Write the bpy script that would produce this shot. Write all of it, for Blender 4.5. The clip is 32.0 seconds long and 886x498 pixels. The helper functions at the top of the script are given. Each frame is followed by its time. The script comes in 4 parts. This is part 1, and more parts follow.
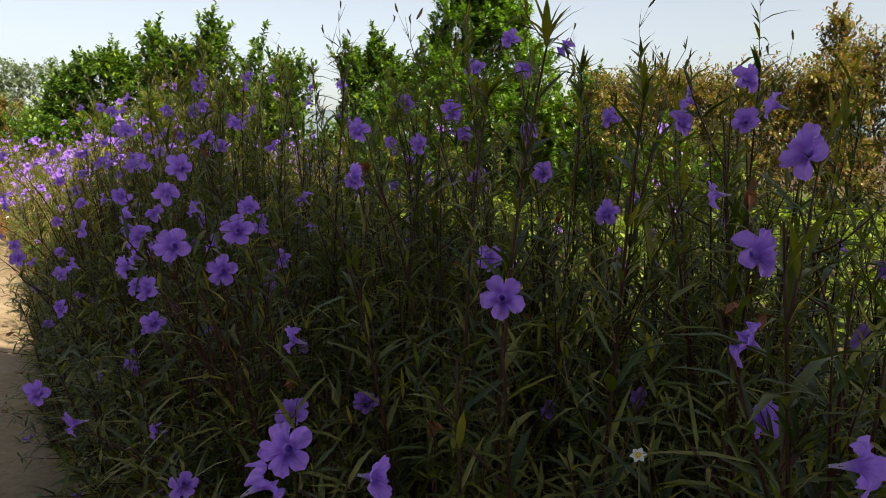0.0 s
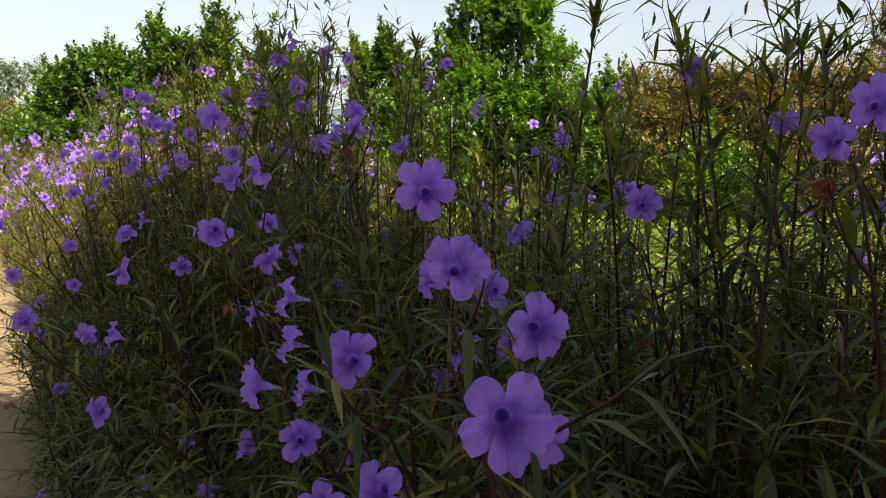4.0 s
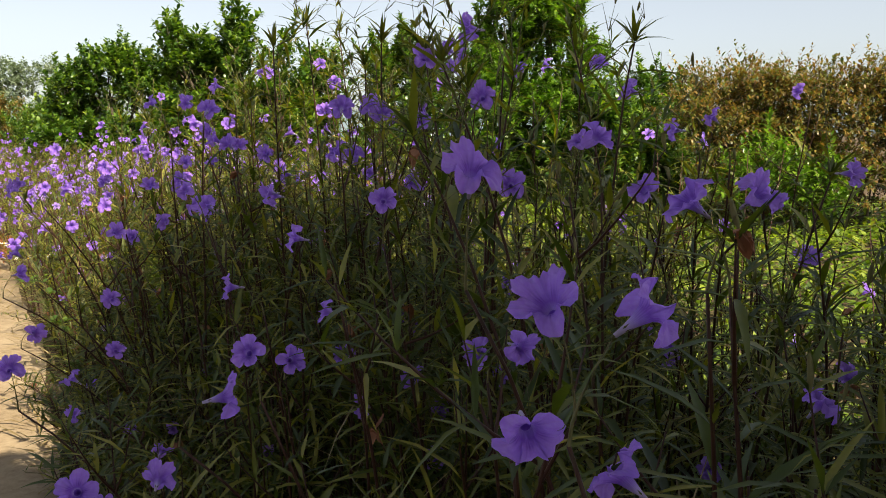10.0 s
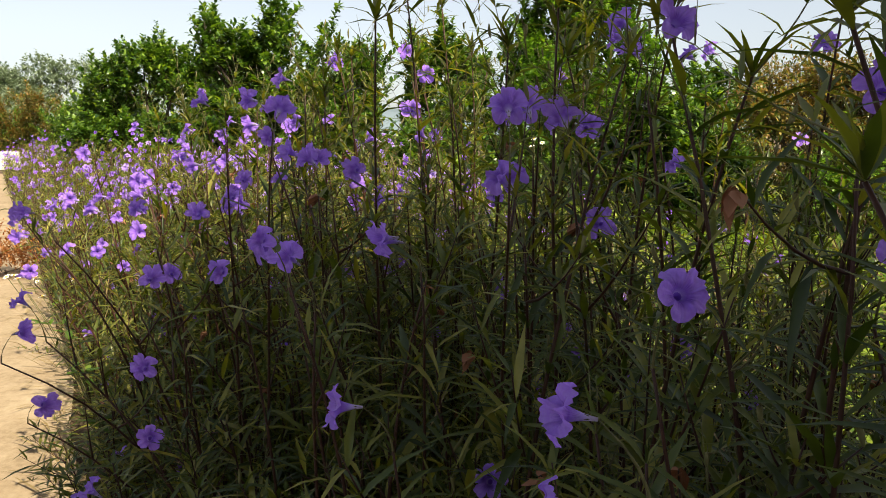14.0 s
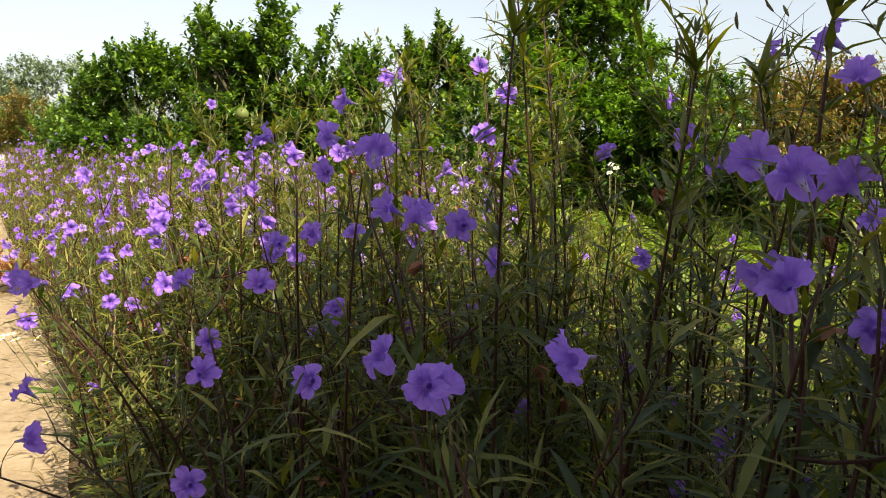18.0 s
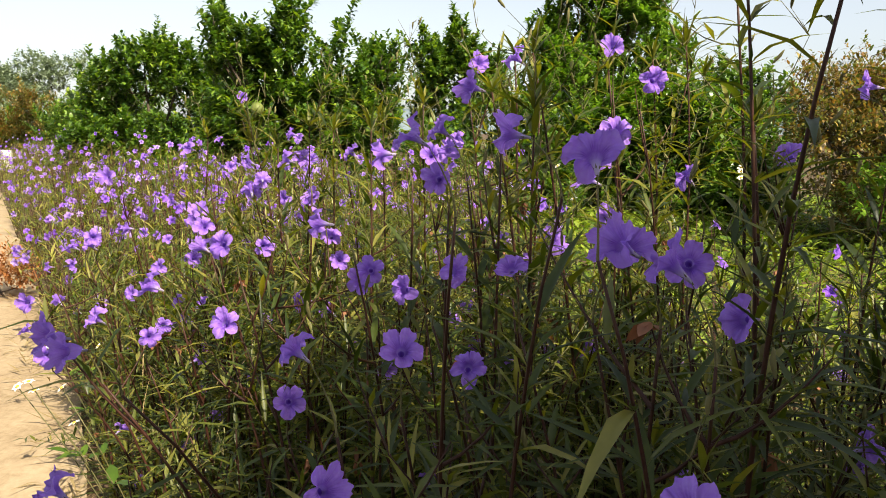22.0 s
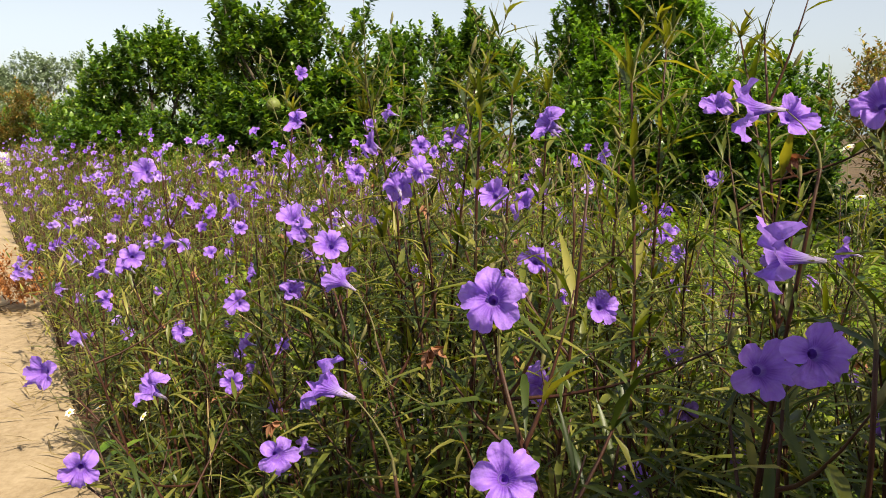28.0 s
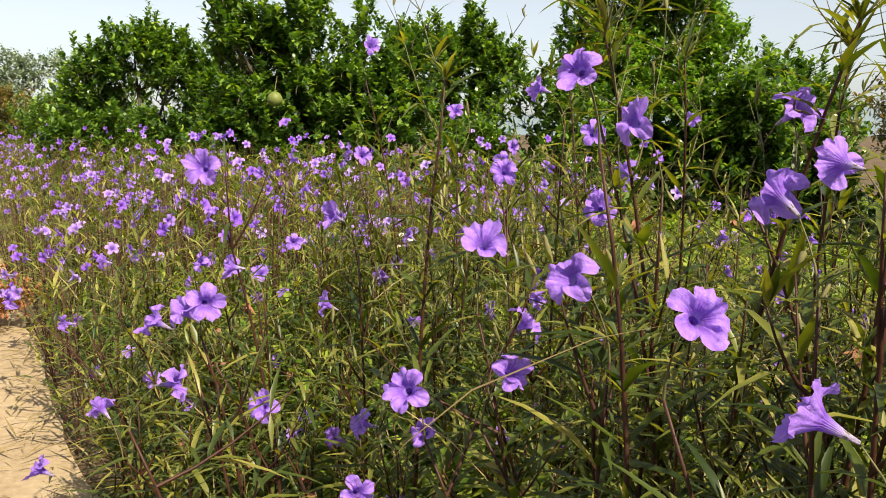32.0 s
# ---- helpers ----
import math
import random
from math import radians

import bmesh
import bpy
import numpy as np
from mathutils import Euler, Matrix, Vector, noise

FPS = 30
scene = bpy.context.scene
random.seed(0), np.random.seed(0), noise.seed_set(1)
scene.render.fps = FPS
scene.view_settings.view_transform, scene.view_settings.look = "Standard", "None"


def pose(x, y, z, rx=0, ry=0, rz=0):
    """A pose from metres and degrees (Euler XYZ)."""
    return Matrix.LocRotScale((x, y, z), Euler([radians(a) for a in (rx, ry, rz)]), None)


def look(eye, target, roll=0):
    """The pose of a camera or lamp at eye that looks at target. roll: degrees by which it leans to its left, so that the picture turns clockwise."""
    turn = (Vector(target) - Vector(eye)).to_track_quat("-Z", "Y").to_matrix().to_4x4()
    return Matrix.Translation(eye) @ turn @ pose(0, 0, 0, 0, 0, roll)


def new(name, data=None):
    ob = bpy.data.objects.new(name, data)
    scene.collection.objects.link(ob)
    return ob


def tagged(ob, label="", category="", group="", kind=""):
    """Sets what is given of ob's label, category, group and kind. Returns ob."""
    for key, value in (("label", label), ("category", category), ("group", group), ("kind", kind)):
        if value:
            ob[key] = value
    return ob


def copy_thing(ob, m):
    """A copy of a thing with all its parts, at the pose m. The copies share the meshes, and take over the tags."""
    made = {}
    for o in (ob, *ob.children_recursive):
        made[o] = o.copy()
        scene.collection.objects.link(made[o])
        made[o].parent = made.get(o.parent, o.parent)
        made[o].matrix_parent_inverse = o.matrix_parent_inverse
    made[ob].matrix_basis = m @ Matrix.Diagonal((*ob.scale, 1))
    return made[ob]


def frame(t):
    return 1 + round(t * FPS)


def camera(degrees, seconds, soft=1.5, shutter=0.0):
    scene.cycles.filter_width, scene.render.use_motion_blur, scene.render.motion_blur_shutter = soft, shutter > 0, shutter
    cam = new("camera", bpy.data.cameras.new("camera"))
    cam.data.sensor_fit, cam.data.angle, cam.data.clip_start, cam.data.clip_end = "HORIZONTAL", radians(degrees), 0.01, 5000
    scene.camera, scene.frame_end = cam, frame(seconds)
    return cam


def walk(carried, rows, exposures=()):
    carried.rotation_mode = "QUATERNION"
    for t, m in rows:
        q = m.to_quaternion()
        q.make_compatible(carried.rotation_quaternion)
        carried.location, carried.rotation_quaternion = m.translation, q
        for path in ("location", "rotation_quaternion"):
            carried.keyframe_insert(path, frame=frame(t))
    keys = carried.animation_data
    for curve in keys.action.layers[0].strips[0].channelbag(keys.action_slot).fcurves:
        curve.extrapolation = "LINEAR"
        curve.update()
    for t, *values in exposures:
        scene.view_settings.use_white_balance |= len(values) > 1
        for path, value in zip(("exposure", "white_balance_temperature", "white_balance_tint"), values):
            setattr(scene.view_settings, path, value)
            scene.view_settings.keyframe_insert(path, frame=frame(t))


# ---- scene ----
cam = camera(64.05, 32.0, soft=0.95)
PATH = [
    (0, (-0.902, -0.046, 1.361), (-0.699, 1.919, 1.049), -0.19),
    (0.5, (-0.949, 0.038, 1.364), (-0.750, 2.004, 1.054), -0.23),
    (1, (-1.026, 0.157, 1.365), (-0.824, 2.122, 1.051), -0.19),
    (1.5, (-1.102, 0.249, 1.363), (-0.901, 2.214, 1.052), 0.04),
    (2, (-1.156, 0.344, 1.352), (-0.957, 2.310, 1.041), 0.10),
    (2.5, (-1.200, 0.485, 1.355), (-1.002, 2.450, 1.040), 0.22),
    (3, (-1.238, 0.585, 1.356), (-1.038, 2.551, 1.046), 0.03),
    (3.5, (-1.312, 0.719, 1.352), (-1.105, 2.683, 1.041), -0.11),
    (5.5, (-1.376, 1.093, 1.317), (-1.053, 3.041, 0.999), 0.23),
    (6, (-1.368, 1.150, 1.289), (-1.013, 3.092, 0.967), 0.46),
    (6.5, (-1.378, 1.202, 1.278), (-1.001, 3.139, 0.956), 0.40),
    (7, (-1.416, 1.245, 1.305), (-1.028, 3.181, 0.986), 0.12),
    (7.5, (-1.470, 1.287, 1.355), (-1.080, 3.224, 1.040), -0.07),
    (8, (-1.522, 1.312, 1.394), (-1.139, 3.251, 1.084), -0.16),
    (8.5, (-1.581, 1.337, 1.421), (-1.213, 3.278, 1.112), -0.25),
    (9, (-1.628, 1.362, 1.434), (-1.283, 3.308, 1.123), -0.22),
    (9.5, (-1.664, 1.428, 1.420), (-1.385, 3.382, 1.103), -0.25),
    (10, (-1.686, 1.507, 1.411), (-1.479, 3.471, 1.096), -0.20),
    (10.5, (-1.704, 1.570, 1.411), (-1.561, 3.540, 1.100), -0.19),
    (11, (-1.740, 1.654, 1.416), (-1.621, 3.625, 1.098), -0.09),
    (11.5, (-1.770, 1.732, 1.402), (-1.660, 3.704, 1.084), -0.06),
    (12, (-1.800, 1.795, 1.400), (-1.695, 3.767, 1.084), -0.06),
    (12.5, (-1.837, 1.856, 1.421), (-1.727, 3.828, 1.103), -0.16),
    (13, (-1.860, 1.945, 1.426), (-1.742, 3.916, 1.105), -0.11),
    (13.5, (-1.875, 2.041, 1.428), (-1.754, 4.011, 1.105), 0.08),
    (14, (-1.888, 2.107, 1.437), (-1.762, 4.077, 1.116), -0.05),
    (14.5, (-1.930, 2.190, 1.438), (-1.798, 4.159, 1.113), -0.05),
    (15, (-1.976, 2.271, 1.445), (-1.836, 4.240, 1.123), -0.25),
    (15.5, (-2.023, 2.326, 1.450), (-1.868, 4.295, 1.135), -0.23),
    (17.5, (-2.086, 2.473, 1.497), (-1.924, 4.441, 1.181), -0.01),
    (18, (-2.099, 2.473, 1.507), (-1.941, 4.442, 1.191), 0.06),
    (18.5, (-2.104, 2.474, 1.518), (-1.942, 4.442, 1.201), 0.04),
    (19, (-2.103, 2.515, 1.521), (-1.945, 4.482, 1.198), 0.11),
    (19.5, (-2.128, 2.567, 1.536), (-1.976, 4.535, 1.214), 0.09),
    (20, (-2.166, 2.622, 1.543), (-2.016, 4.590, 1.219), -0.02),
    (20.5, (-2.200, 2.677, 1.547), (-2.055, 4.645, 1.225), 0.03),
    (21, (-2.236, 2.740, 1.540), (-2.097, 4.709, 1.217), -0.03),
    (21.5, (-2.282, 2.790, 1.530), (-2.139, 4.758, 1.207), -0.03),
    (22, (-2.309, 2.855, 1.508), (-2.165, 4.823, 1.182), 0.19),
    (22.5, (-2.340, 2.931, 1.504), (-2.196, 4.899, 1.178), 0.11),
    (23, (-2.354, 2.988, 1.497), (-2.216, 4.956, 1.173), 0.13),
    (23.5, (-2.370, 3.047, 1.484), (-2.238, 5.016, 1.161), 0.17),
    (24, (-2.391, 3.074, 1.475), (-2.268, 5.045, 1.154), 0.16),
    (24.5, (-2.426, 3.121, 1.474), (-2.306, 5.091, 1.150), 0.14),
    (25, (-2.474, 3.183, 1.485), (-2.354, 5.153, 1.163), 0.06),
    (25.5, (-2.522, 3.238, 1.478), (-2.397, 5.209, 1.158), -0.11),
    (27.5, (-2.653, 3.508, 1.448), (-2.511, 5.477, 1.126), -0.14),
    (28, (-2.694, 3.576, 1.441), (-2.544, 5.544, 1.119), -0.08),
    (28.5, (-2.749, 3.638, 1.446), (-2.591, 5.606, 1.127), -0.04),
    (29, (-2.808, 3.682, 1.439), (-2.638, 5.649, 1.118), -0.15),
    (29.5, (-2.847, 3.747, 1.426), (-2.671, 5.714, 1.104), 0.02),
    (30, (-2.873, 3.849, 1.419), (-2.690, 5.814, 1.096), 0.05),
    (30.5, (-2.900, 3.931, 1.415), (-2.713, 5.896, 1.092), 0.09),
    (31, (-2.926, 4.002, 1.413), (-2.739, 5.967, 1.091), 0.17),
    (31.5, (-2.975, 4.098, 1.410), (-2.777, 6.061, 1.084), 0.08),
    (32, (-3.034, 4.181, 1.407), (-2.835, 6.145, 1.085), 0.15),
]
EXPOSURE = [(0, 0.83), (3.5, 0.89), (6, 1.22), (7.5, 1.07), (10, 0.88), (15, 0.92), (19, 1.04), (25, 1.04), (28, 0.83), (32, 0.91)]
walk(cam, [(t, look(eye, target, roll)) for t, eye, target, roll in PATH], EXPOSURE)

# ---------------------------------------------------------------- light
TO_SUN = Vector((0.36, -0.60, 0.80)).normalized()
world = bpy.data.worlds.new("sky")
scene.world = world
world.use_nodes = True
wn, wl = world.node_tree.nodes, world.node_tree.links
wn.clear()
sky = wn.new("ShaderNodeTexSky")
sky.sky_type, sky.sun_disc = "NISHITA", False
sky.sun_elevation = math.asin(TO_SUN.z)
sky.sun_rotation = math.atan2(TO_SUN.x, TO_SUN.y)
sky.air_density, sky.dust_density, sky.ozone_density = 1.0, 1.6, 0.6
pale = wn.new("ShaderNodeHueSaturation")
pale.inputs["Saturation"].default_value = 0.44
back = wn.new("ShaderNodeBackground")
back.inputs["Strength"].default_value = 0.094
wout = wn.new("ShaderNodeOutputWorld")
wl.new(sky.outputs[0], pale.inputs["Color"])
wl.new(pale.outputs[0], back.inputs["Color"])
wl.new(back.outputs[0], wout.inputs["Surface"])
sun = new("sun", bpy.data.lights.new("sun", "SUN"))
sun.data.energy, sun.data.angle, sun.data.color = 5.2, radians(0.55), (1.0, 0.89, 0.66)
sun.matrix_world = look(TO_SUN * 30, (0, 0, 0))


# ---------------------------------------------------------------- materials
def material(name, rough=0.6, metal=0.0):
    m = bpy.data.materials.new(name)
    m.use_nodes = True
    b = m.node_tree.nodes["Principled BSDF"]
    b.inputs["Roughness"].default_value, b.inputs["Metallic"].default_value = rough, metal
    return m, m.node_tree.nodes, m.node_tree.links, b


def ramp_of(nodes, stops):
    r = nodes.new("ShaderNodeValToRGB")
    e = r.color_ramp.elements
    e[0].position, e[0].color = stops[0][0], (*stops[0][1], 1)
    e[1].position, e[1].color = stops[-1][0], (*stops[-1][1], 1)
    for at, colour in stops[1:-1]:
        x = e.new(at)
        x.color = (*colour, 1)
    return r


def noise_of(nodes, links, scale, detail=4.0, rough=0.6):
    tc = nodes.new("ShaderNodeTexCoord")
    n = nodes.new("ShaderNodeTexNoise")
    n.inputs["Scale"].default_value, n.inputs["Detail"].default_value, n.inputs["Roughness"].default_value = scale, detail, rough
    links.new(tc.outputs["Object"], n.inputs["Vector"])
    return n


def bumped(nodes, links, bsdf, source, strength, distance):
    b = nodes.new("ShaderNodeBump")
    b.inputs["Strength"].default_value, b.inputs["Distance"].default_value = strength, distance
    links.new(source, b.inputs["Height"])
    links.new(b.outputs[0], bsdf.inputs["Normal"])


def leafy(name, stops, through_colour, rough=0.45, thin=0.3, mottle=30.0, spread=0.55, gloss=0.5):
    """Leaf or petal: colour that varies from piece to piece, mottled, and lets light through."""
    m, nodes, links, b = material(name, rough)
    b.inputs["Specular IOR Level"].default_value = gloss
    geo = nodes.new("ShaderNodeNewGeometry")
    n = noise_of(nodes, links, mottle, 3)
    mix = nodes.new("ShaderNodeMath")
    mix.operation = "MULTIPLY_ADD"
    links.new(geo.outputs["Random Per Island"], mix.inputs[0])
    mix.inputs[1].default_value = spread
    sub = nodes.new("ShaderNodeMath")
    sub.operation = "MULTIPLY"
    links.new(n.outputs["Fac"], sub.inputs[0])
    sub.inputs[1].default_value = 1.0 - spread
    links.new(sub.outputs[0], mix.inputs[2])
    r = ramp_of(nodes, stops)
    links.new(mix.outputs[0], r.inputs[0])
    links.new(r.outputs[0], b.inputs["Base Color"])
    tr = nodes.new("ShaderNodeBsdfTranslucent")
    tint = nodes.new("ShaderNodeMix")
    tint.data_type, tint.blend_type = "RGBA", "MULTIPLY"
    tint.inputs["Factor"].default_value = 1.0
    links.new(r.outputs[0], tint.inputs["A"])
    tint.inputs["B"].default_value = (*through_colour, 1)
    links.new(tint.outputs["Result"], tr.inputs["Color"])
    sh = nodes.new("ShaderNodeMixShader")
    sh.inputs[0].default_value = thin
    links.new(b.outputs[0], sh.inputs[1])
    links.new(tr.outputs[0], sh.inputs[2])
    links.new(sh.outputs[0], nodes["Material Output"].inputs["Surface"])
    bumped(nodes, links, b, n.outputs["Fac"], 0.25, 0.002)
    return m


def throated(m, deep, pale):
    """Petals that darken in streaks towards the throat and pale along the tube, by the mesh's own tone."""
    nodes, links = m.node_tree.nodes, m.node_tree.links
    ramp = next(n for n in nodes if n.bl_idname == "ShaderNodeValToRGB")
    ends = [l.to_socket for l in ramp.outputs[0].links]
    tone, split = nodes.new("ShaderNodeAttribute"), nodes.new("ShaderNodeSeparateColor")
    tone.attribute_name = "tone"
    links.new(tone.outputs["Color"], split.inputs["Color"])
    last = ramp.outputs[0]
    for channel, colour in (("Red", deep), ("Green", pale)):
        mix = nodes.new("ShaderNodeMix")
        mix.data_type = "RGBA"
        links.new(split.outputs[channel], mix.inputs["Factor"])
        links.new(last, mix.inputs["A"])
        mix.inputs["B"].default_value = (*colour, 1)
        last = mix.outputs["Result"]
    for end in ends:
        links.new(last, end)
    return m


def veined(m, count=23.0, low=0.93):
    """Fine darker veins that radiate from the middle of a flower."""
    nodes, links = m.node_tree.nodes, m.node_tree.links
    b = nodes["Principled BSDF"]
    tc, g = nodes.new("ShaderNodeTexCoord"), nodes.new("ShaderNodeTexGradient")
    g.gradient_type = "RADIAL"
    links.new(tc.outputs["Object"], g.inputs["Vector"])
    s = nodes.new("ShaderNodeMath")
    s.operation = "MULTIPLY"
    s.inputs[1].default_value = count * 6.2832
    links.new(g.outputs["Fac"], s.inputs[0])
    w = nodes.new("ShaderNodeMath")
    w.operation = "SINE"
    links.new(s.outputs[0], w.inputs[0])
    r = nodes.new("ShaderNodeMapRange")
    r.inputs["From Min"].default_value, r.inputs["From Max"].default_value = 0.35, 1.0
    r.inputs["To Min"].default_value, r.inputs["To Max"].default_value = 1.0, low
    links.new(w.outputs[0], r.inputs["Value"])
    mul = nodes.new("ShaderNodeMix")
    mul.data_type, mul.blend_type = "RGBA", "MULTIPLY"
    mul.inputs["Factor"].default_value = 1.0
    links.new(b.inputs["Base Color"].links[0].from_socket, mul.inputs["A"])
    links.new(r.outputs["Result"], mul.inputs["B"])
    links.new(mul.outputs["Result"], b.inputs["Base Color"])
    crinkle = noise_of(nodes, links, 110, 3, 0.6)
    both = nodes.new("ShaderNodeMath")
    both.operation = "MULTIPLY_ADD"
    links.new(w.outputs[0], both.inputs[0])
    both.inputs[1].default_value = 0.05
    links.new(crinkle.outputs["Fac"], both.inputs[2])
    bumped(nodes, links, b, both.outputs[0], 0.7, 0.004)
    return m


def earthy(name, stops, scale, rough=0.9, bump=0.6, dist=0.02, fine=9.0):
    m, nodes, links, b = material(name, rough)
    b.inputs["Specular IOR Level"].default_value = 0.25
    a, c = noise_of(nodes, links, scale, 6, 0.65), noise_of(nodes, links, scale * fine, 5, 0.7)
    mix = nodes.new("ShaderNodeMix")
    mix.data_type = "FLOAT"
    mix.inputs["Factor"].default_value = 0.42
    links.new(a.outputs["Fac"], mix.inputs["A"])
    links.new(c.outputs["Fac"], mix.inputs["B"])
    r = ramp_of(nodes, stops)
    links.new(mix.outputs["Result"], r.inputs[0])
    links.new(r.outputs[0], b.inputs["Base Color"])
    bumped(nodes, links, b, mix.outputs["Result"], bump, dist)
    return m


LEAF = leafy("ruellia_leaf", [(0.12, (0.018, 0.035, 0.007)), (0.42, (0.059, 0.084, 0.013)), (0.68, (0.140, 0.150, 0.025)), (0.93, (0.30, 0.268, 0.066))], (2.05, 1.95, 0.30), 0.42, 0.36, spread=0.66, gloss=0.48)
# lighter, yellower copy of LEAF: dryness and sunlight both put into the colour
LEAF_FAR = leafy("ruellia_leaf_dry_sunlit", [(0.12, (0.036, 0.058, 0.010)), (0.45, (0.100, 0.130, 0.021)), (0.68, (0.200, 0.205, 0.044)), (0.92, (0.40, 0.355, 0.115))], (1.8, 1.9, 0.32), 0.34, 0.38, spread=0.7, gloss=0.5)
STEM = earthy("ruellia_stem", [(0.3, (0.016, 0.009, 0.007)), (0.52, (0.054, 0.020, 0.013)), (0.72, (0.048, 0.040, 0.019))], 11.0, 0.5, 0.4, 0.003)
TWIG = earthy("green_stalk", [(0.3, (0.065, 0.068, 0.026)), (0.7, (0.19, 0.165, 0.07))], 20.0, 0.55, 0.2, 0.002)
PETAL = veined(throated(leafy("petal", [(0.15, (0.325, 0.125, 0.84)), (0.5, (0.42, 0.205, 0.90)), (0.9, (0.63, 0.46, 0.94))], (1.05, 1.08, 1.03), 0.5, 0.46, 130.0, 0.7, gloss=0.25), (0.17, 0.045, 0.52), (0.68, 0.58, 0.84)), low=0.92)
WITHERED = leafy("withered_flower", [(0.2, (0.17, 0.065, 0.03)), (0.8, (0.36, 0.17, 0.09))], (1.3, 1.0, 0.7), 0.8, 0.25, 50.0)
BUD = leafy("bud", [(0.2, (0.10, 0.105, 0.040)), (0.8, (0.25, 0.22, 0.095))], (1.1, 1.1, 0.7), 0.7, 0.15, 40.0, gloss=0.2)
WEED = leafy("weed_leaf", [(0.1, (0.041, 0.081, 0.008)), (0.5, (0.086, 0.158, 0.014)), (0.9, (0.180, 0.243, 0.025))], (1.5, 1.7, 0.6), 0.45, 0.35)
LAWN = leafy("ground_cover_leaf", [(0.1, (0.048, 0.090, 0.010)), (0.5, (0.135, 0.205, 0.017)), (0.9, (0.31, 0.37, 0.042))], (1.5, 1.6, 0.5), 0.42, 0.36, spread=0.75)
DRY = leafy("dry_blade", [(0.1, (0.16, 0.11, 0.045)), (0.5, (0.27, 0.20, 0.09)), (0.9, (0.36, 0.29, 0.15))], (1.2, 1.1, 0.8), 0.7, 0.2)
CITRUS = leafy("citrus_leaf", [(0.1, (0.026, 0.062, 0.014)), (0.5, (0.066, 0.134, 0.022)), (0.8, (0.160, 0.250, 0.034)), (0.97, (0.34, 0.42, 0.060))], (1.9, 2.0, 0.35), 0.33, 0.30, 12.0, 0.8, gloss=0.42)
BRIGHT = leafy("young_leaf", [(0.1, (0.044, 0.095, 0.010)), (0.5, (0.105, 0.195, 0.019)), (0.9, (0.23, 0.33, 0.034))], (1.5, 1.8, 0.5), 0.32, 0.33, 12.0, 0.75, gloss=0.5)
BROWN = leafy("bronze_leaf", [(0.1, (0.062, 0.100, 0.020)), (0.38, (0.150, 0.172, 0.032)), (0.66, (0.215, 0.135, 0.038)), (0.80, (0.27, 0.160, 0.050)), (0.95, (0.42, 0.36, 0.085))], (1.5, 1.3, 0.6), 0.34, 0.36, 12.0, 0.8)
RUST = leafy("rusty_leaf", [(0.1, (0.20, 0.07, 0.02)), (0.9, (0.40, 0.18, 0.05))], (1.3, 1.0, 0.6), 0.7, 0.25)
# leaf colour lightened and greyed to carry the haze of distance
HAZY = leafy("haze_paled_leaf", [(0.1, (0.135, 0.185, 0.125)), (0.9, (0.30, 0.35, 0.235))], (1.2, 1.3, 0.8), 0.7, 0.25, 2.0)
BARK = earthy("bark", [(0.3, (0.045, 0.035, 0.026)), (0.7, (0.13, 0.10, 0.075))], 6.0, 0.9, 0.8, 0.02)
SOIL = earthy("soil", [(0.25, (0.045, 0.030, 0.018)), (0.5, (0.095, 0.063, 0.036)), (0.75, (0.17, 0.12, 0.07))], 1.2, 0.95, 0.9, 0.05)
SAND = earthy("sandy_path", [(0.26, (0.12, 0.085, 0.05)), (0.42, (0.27, 0.20, 0.125)), (0.55, (0.34, 0.26, 0.17)), (0.72, (0.42, 0.335, 0.23))], 1.6, 0.92, 0.5, 0.012, 16.0)
LIME = earthy("limewash", [(0.3, (0.55, 0.52, 0.47)), (0.7, (0.78, 0.76, 0.71))], 3.0, 0.9, 0.3, 0.01)
WHITE = leafy("ray_floret", [(0.2, (0.75, 0.75, 0.72)), (0.8, (0.84, 0.84, 0.80))], (1, 1, 1), 0.6, 0.2)
YELLOW = leafy("disc_floret", [(0.2, (0.62, 0.36, 0.03)), (0.8, (0.75, 0.50, 0.05))], (1, 1, 1), 0.7, 0.1)
FRUIT = earthy("green_peel", [(0.3, (0.10, 0.13, 0.03)), (0.7, (0.17, 0.19, 0.05))], 14.0, 0.5, 0.3, 0.004)
# blue-grey hill colour with the distance haze mixed in
RIDGE = earthy("haze_blue_hill", [(0.3, (0.13, 0.17, 0.20)), (0.7, (0.16, 0.20, 0.23))], 0.02, 1.0, 0.0, 0.1)

# ---------------------------------------------------------------- mesh tools


def mesh_of(name, verts, tris, mats, slots=None, smooth=True):
    me = bpy.data.meshes.new(name)
    verts, tris = np.asarray(verts, np.float32).reshape(-1, 3), np.asarray(tris, np.int32).reshape(-1, 3)
    me.vertices.add(len(verts))
    me.vertices.foreach_set("co", verts.ravel())
    me.loops.add(tris.size)
    me.loops.foreach_set("vertex_index", tris.ravel())
    me.polygons.add(len(tris))
    me.polygons.foreach_set("loop_start", np.arange(0, tris.size, 3, dtype=np.int32))
    for m in mats if isinstance(mats, (list, tuple)) else [mats]:
        me.materials.append(m)
    if slots is not None:
        me.polygons.foreach_set("material_index", np.asarray(slots, np.int32))
    me.polygons.foreach_set("use_smooth", np.full(len(tris), smooth))
    me.update(calc_edges=True)
    return me


def thing(name, label, category, group="", kind="", at=(0, 0, 0)):
    ob = new(name)
    ob.empty_display_size = 0.05
    ob.location = at
    return tagged(ob, label, category, group, kind)


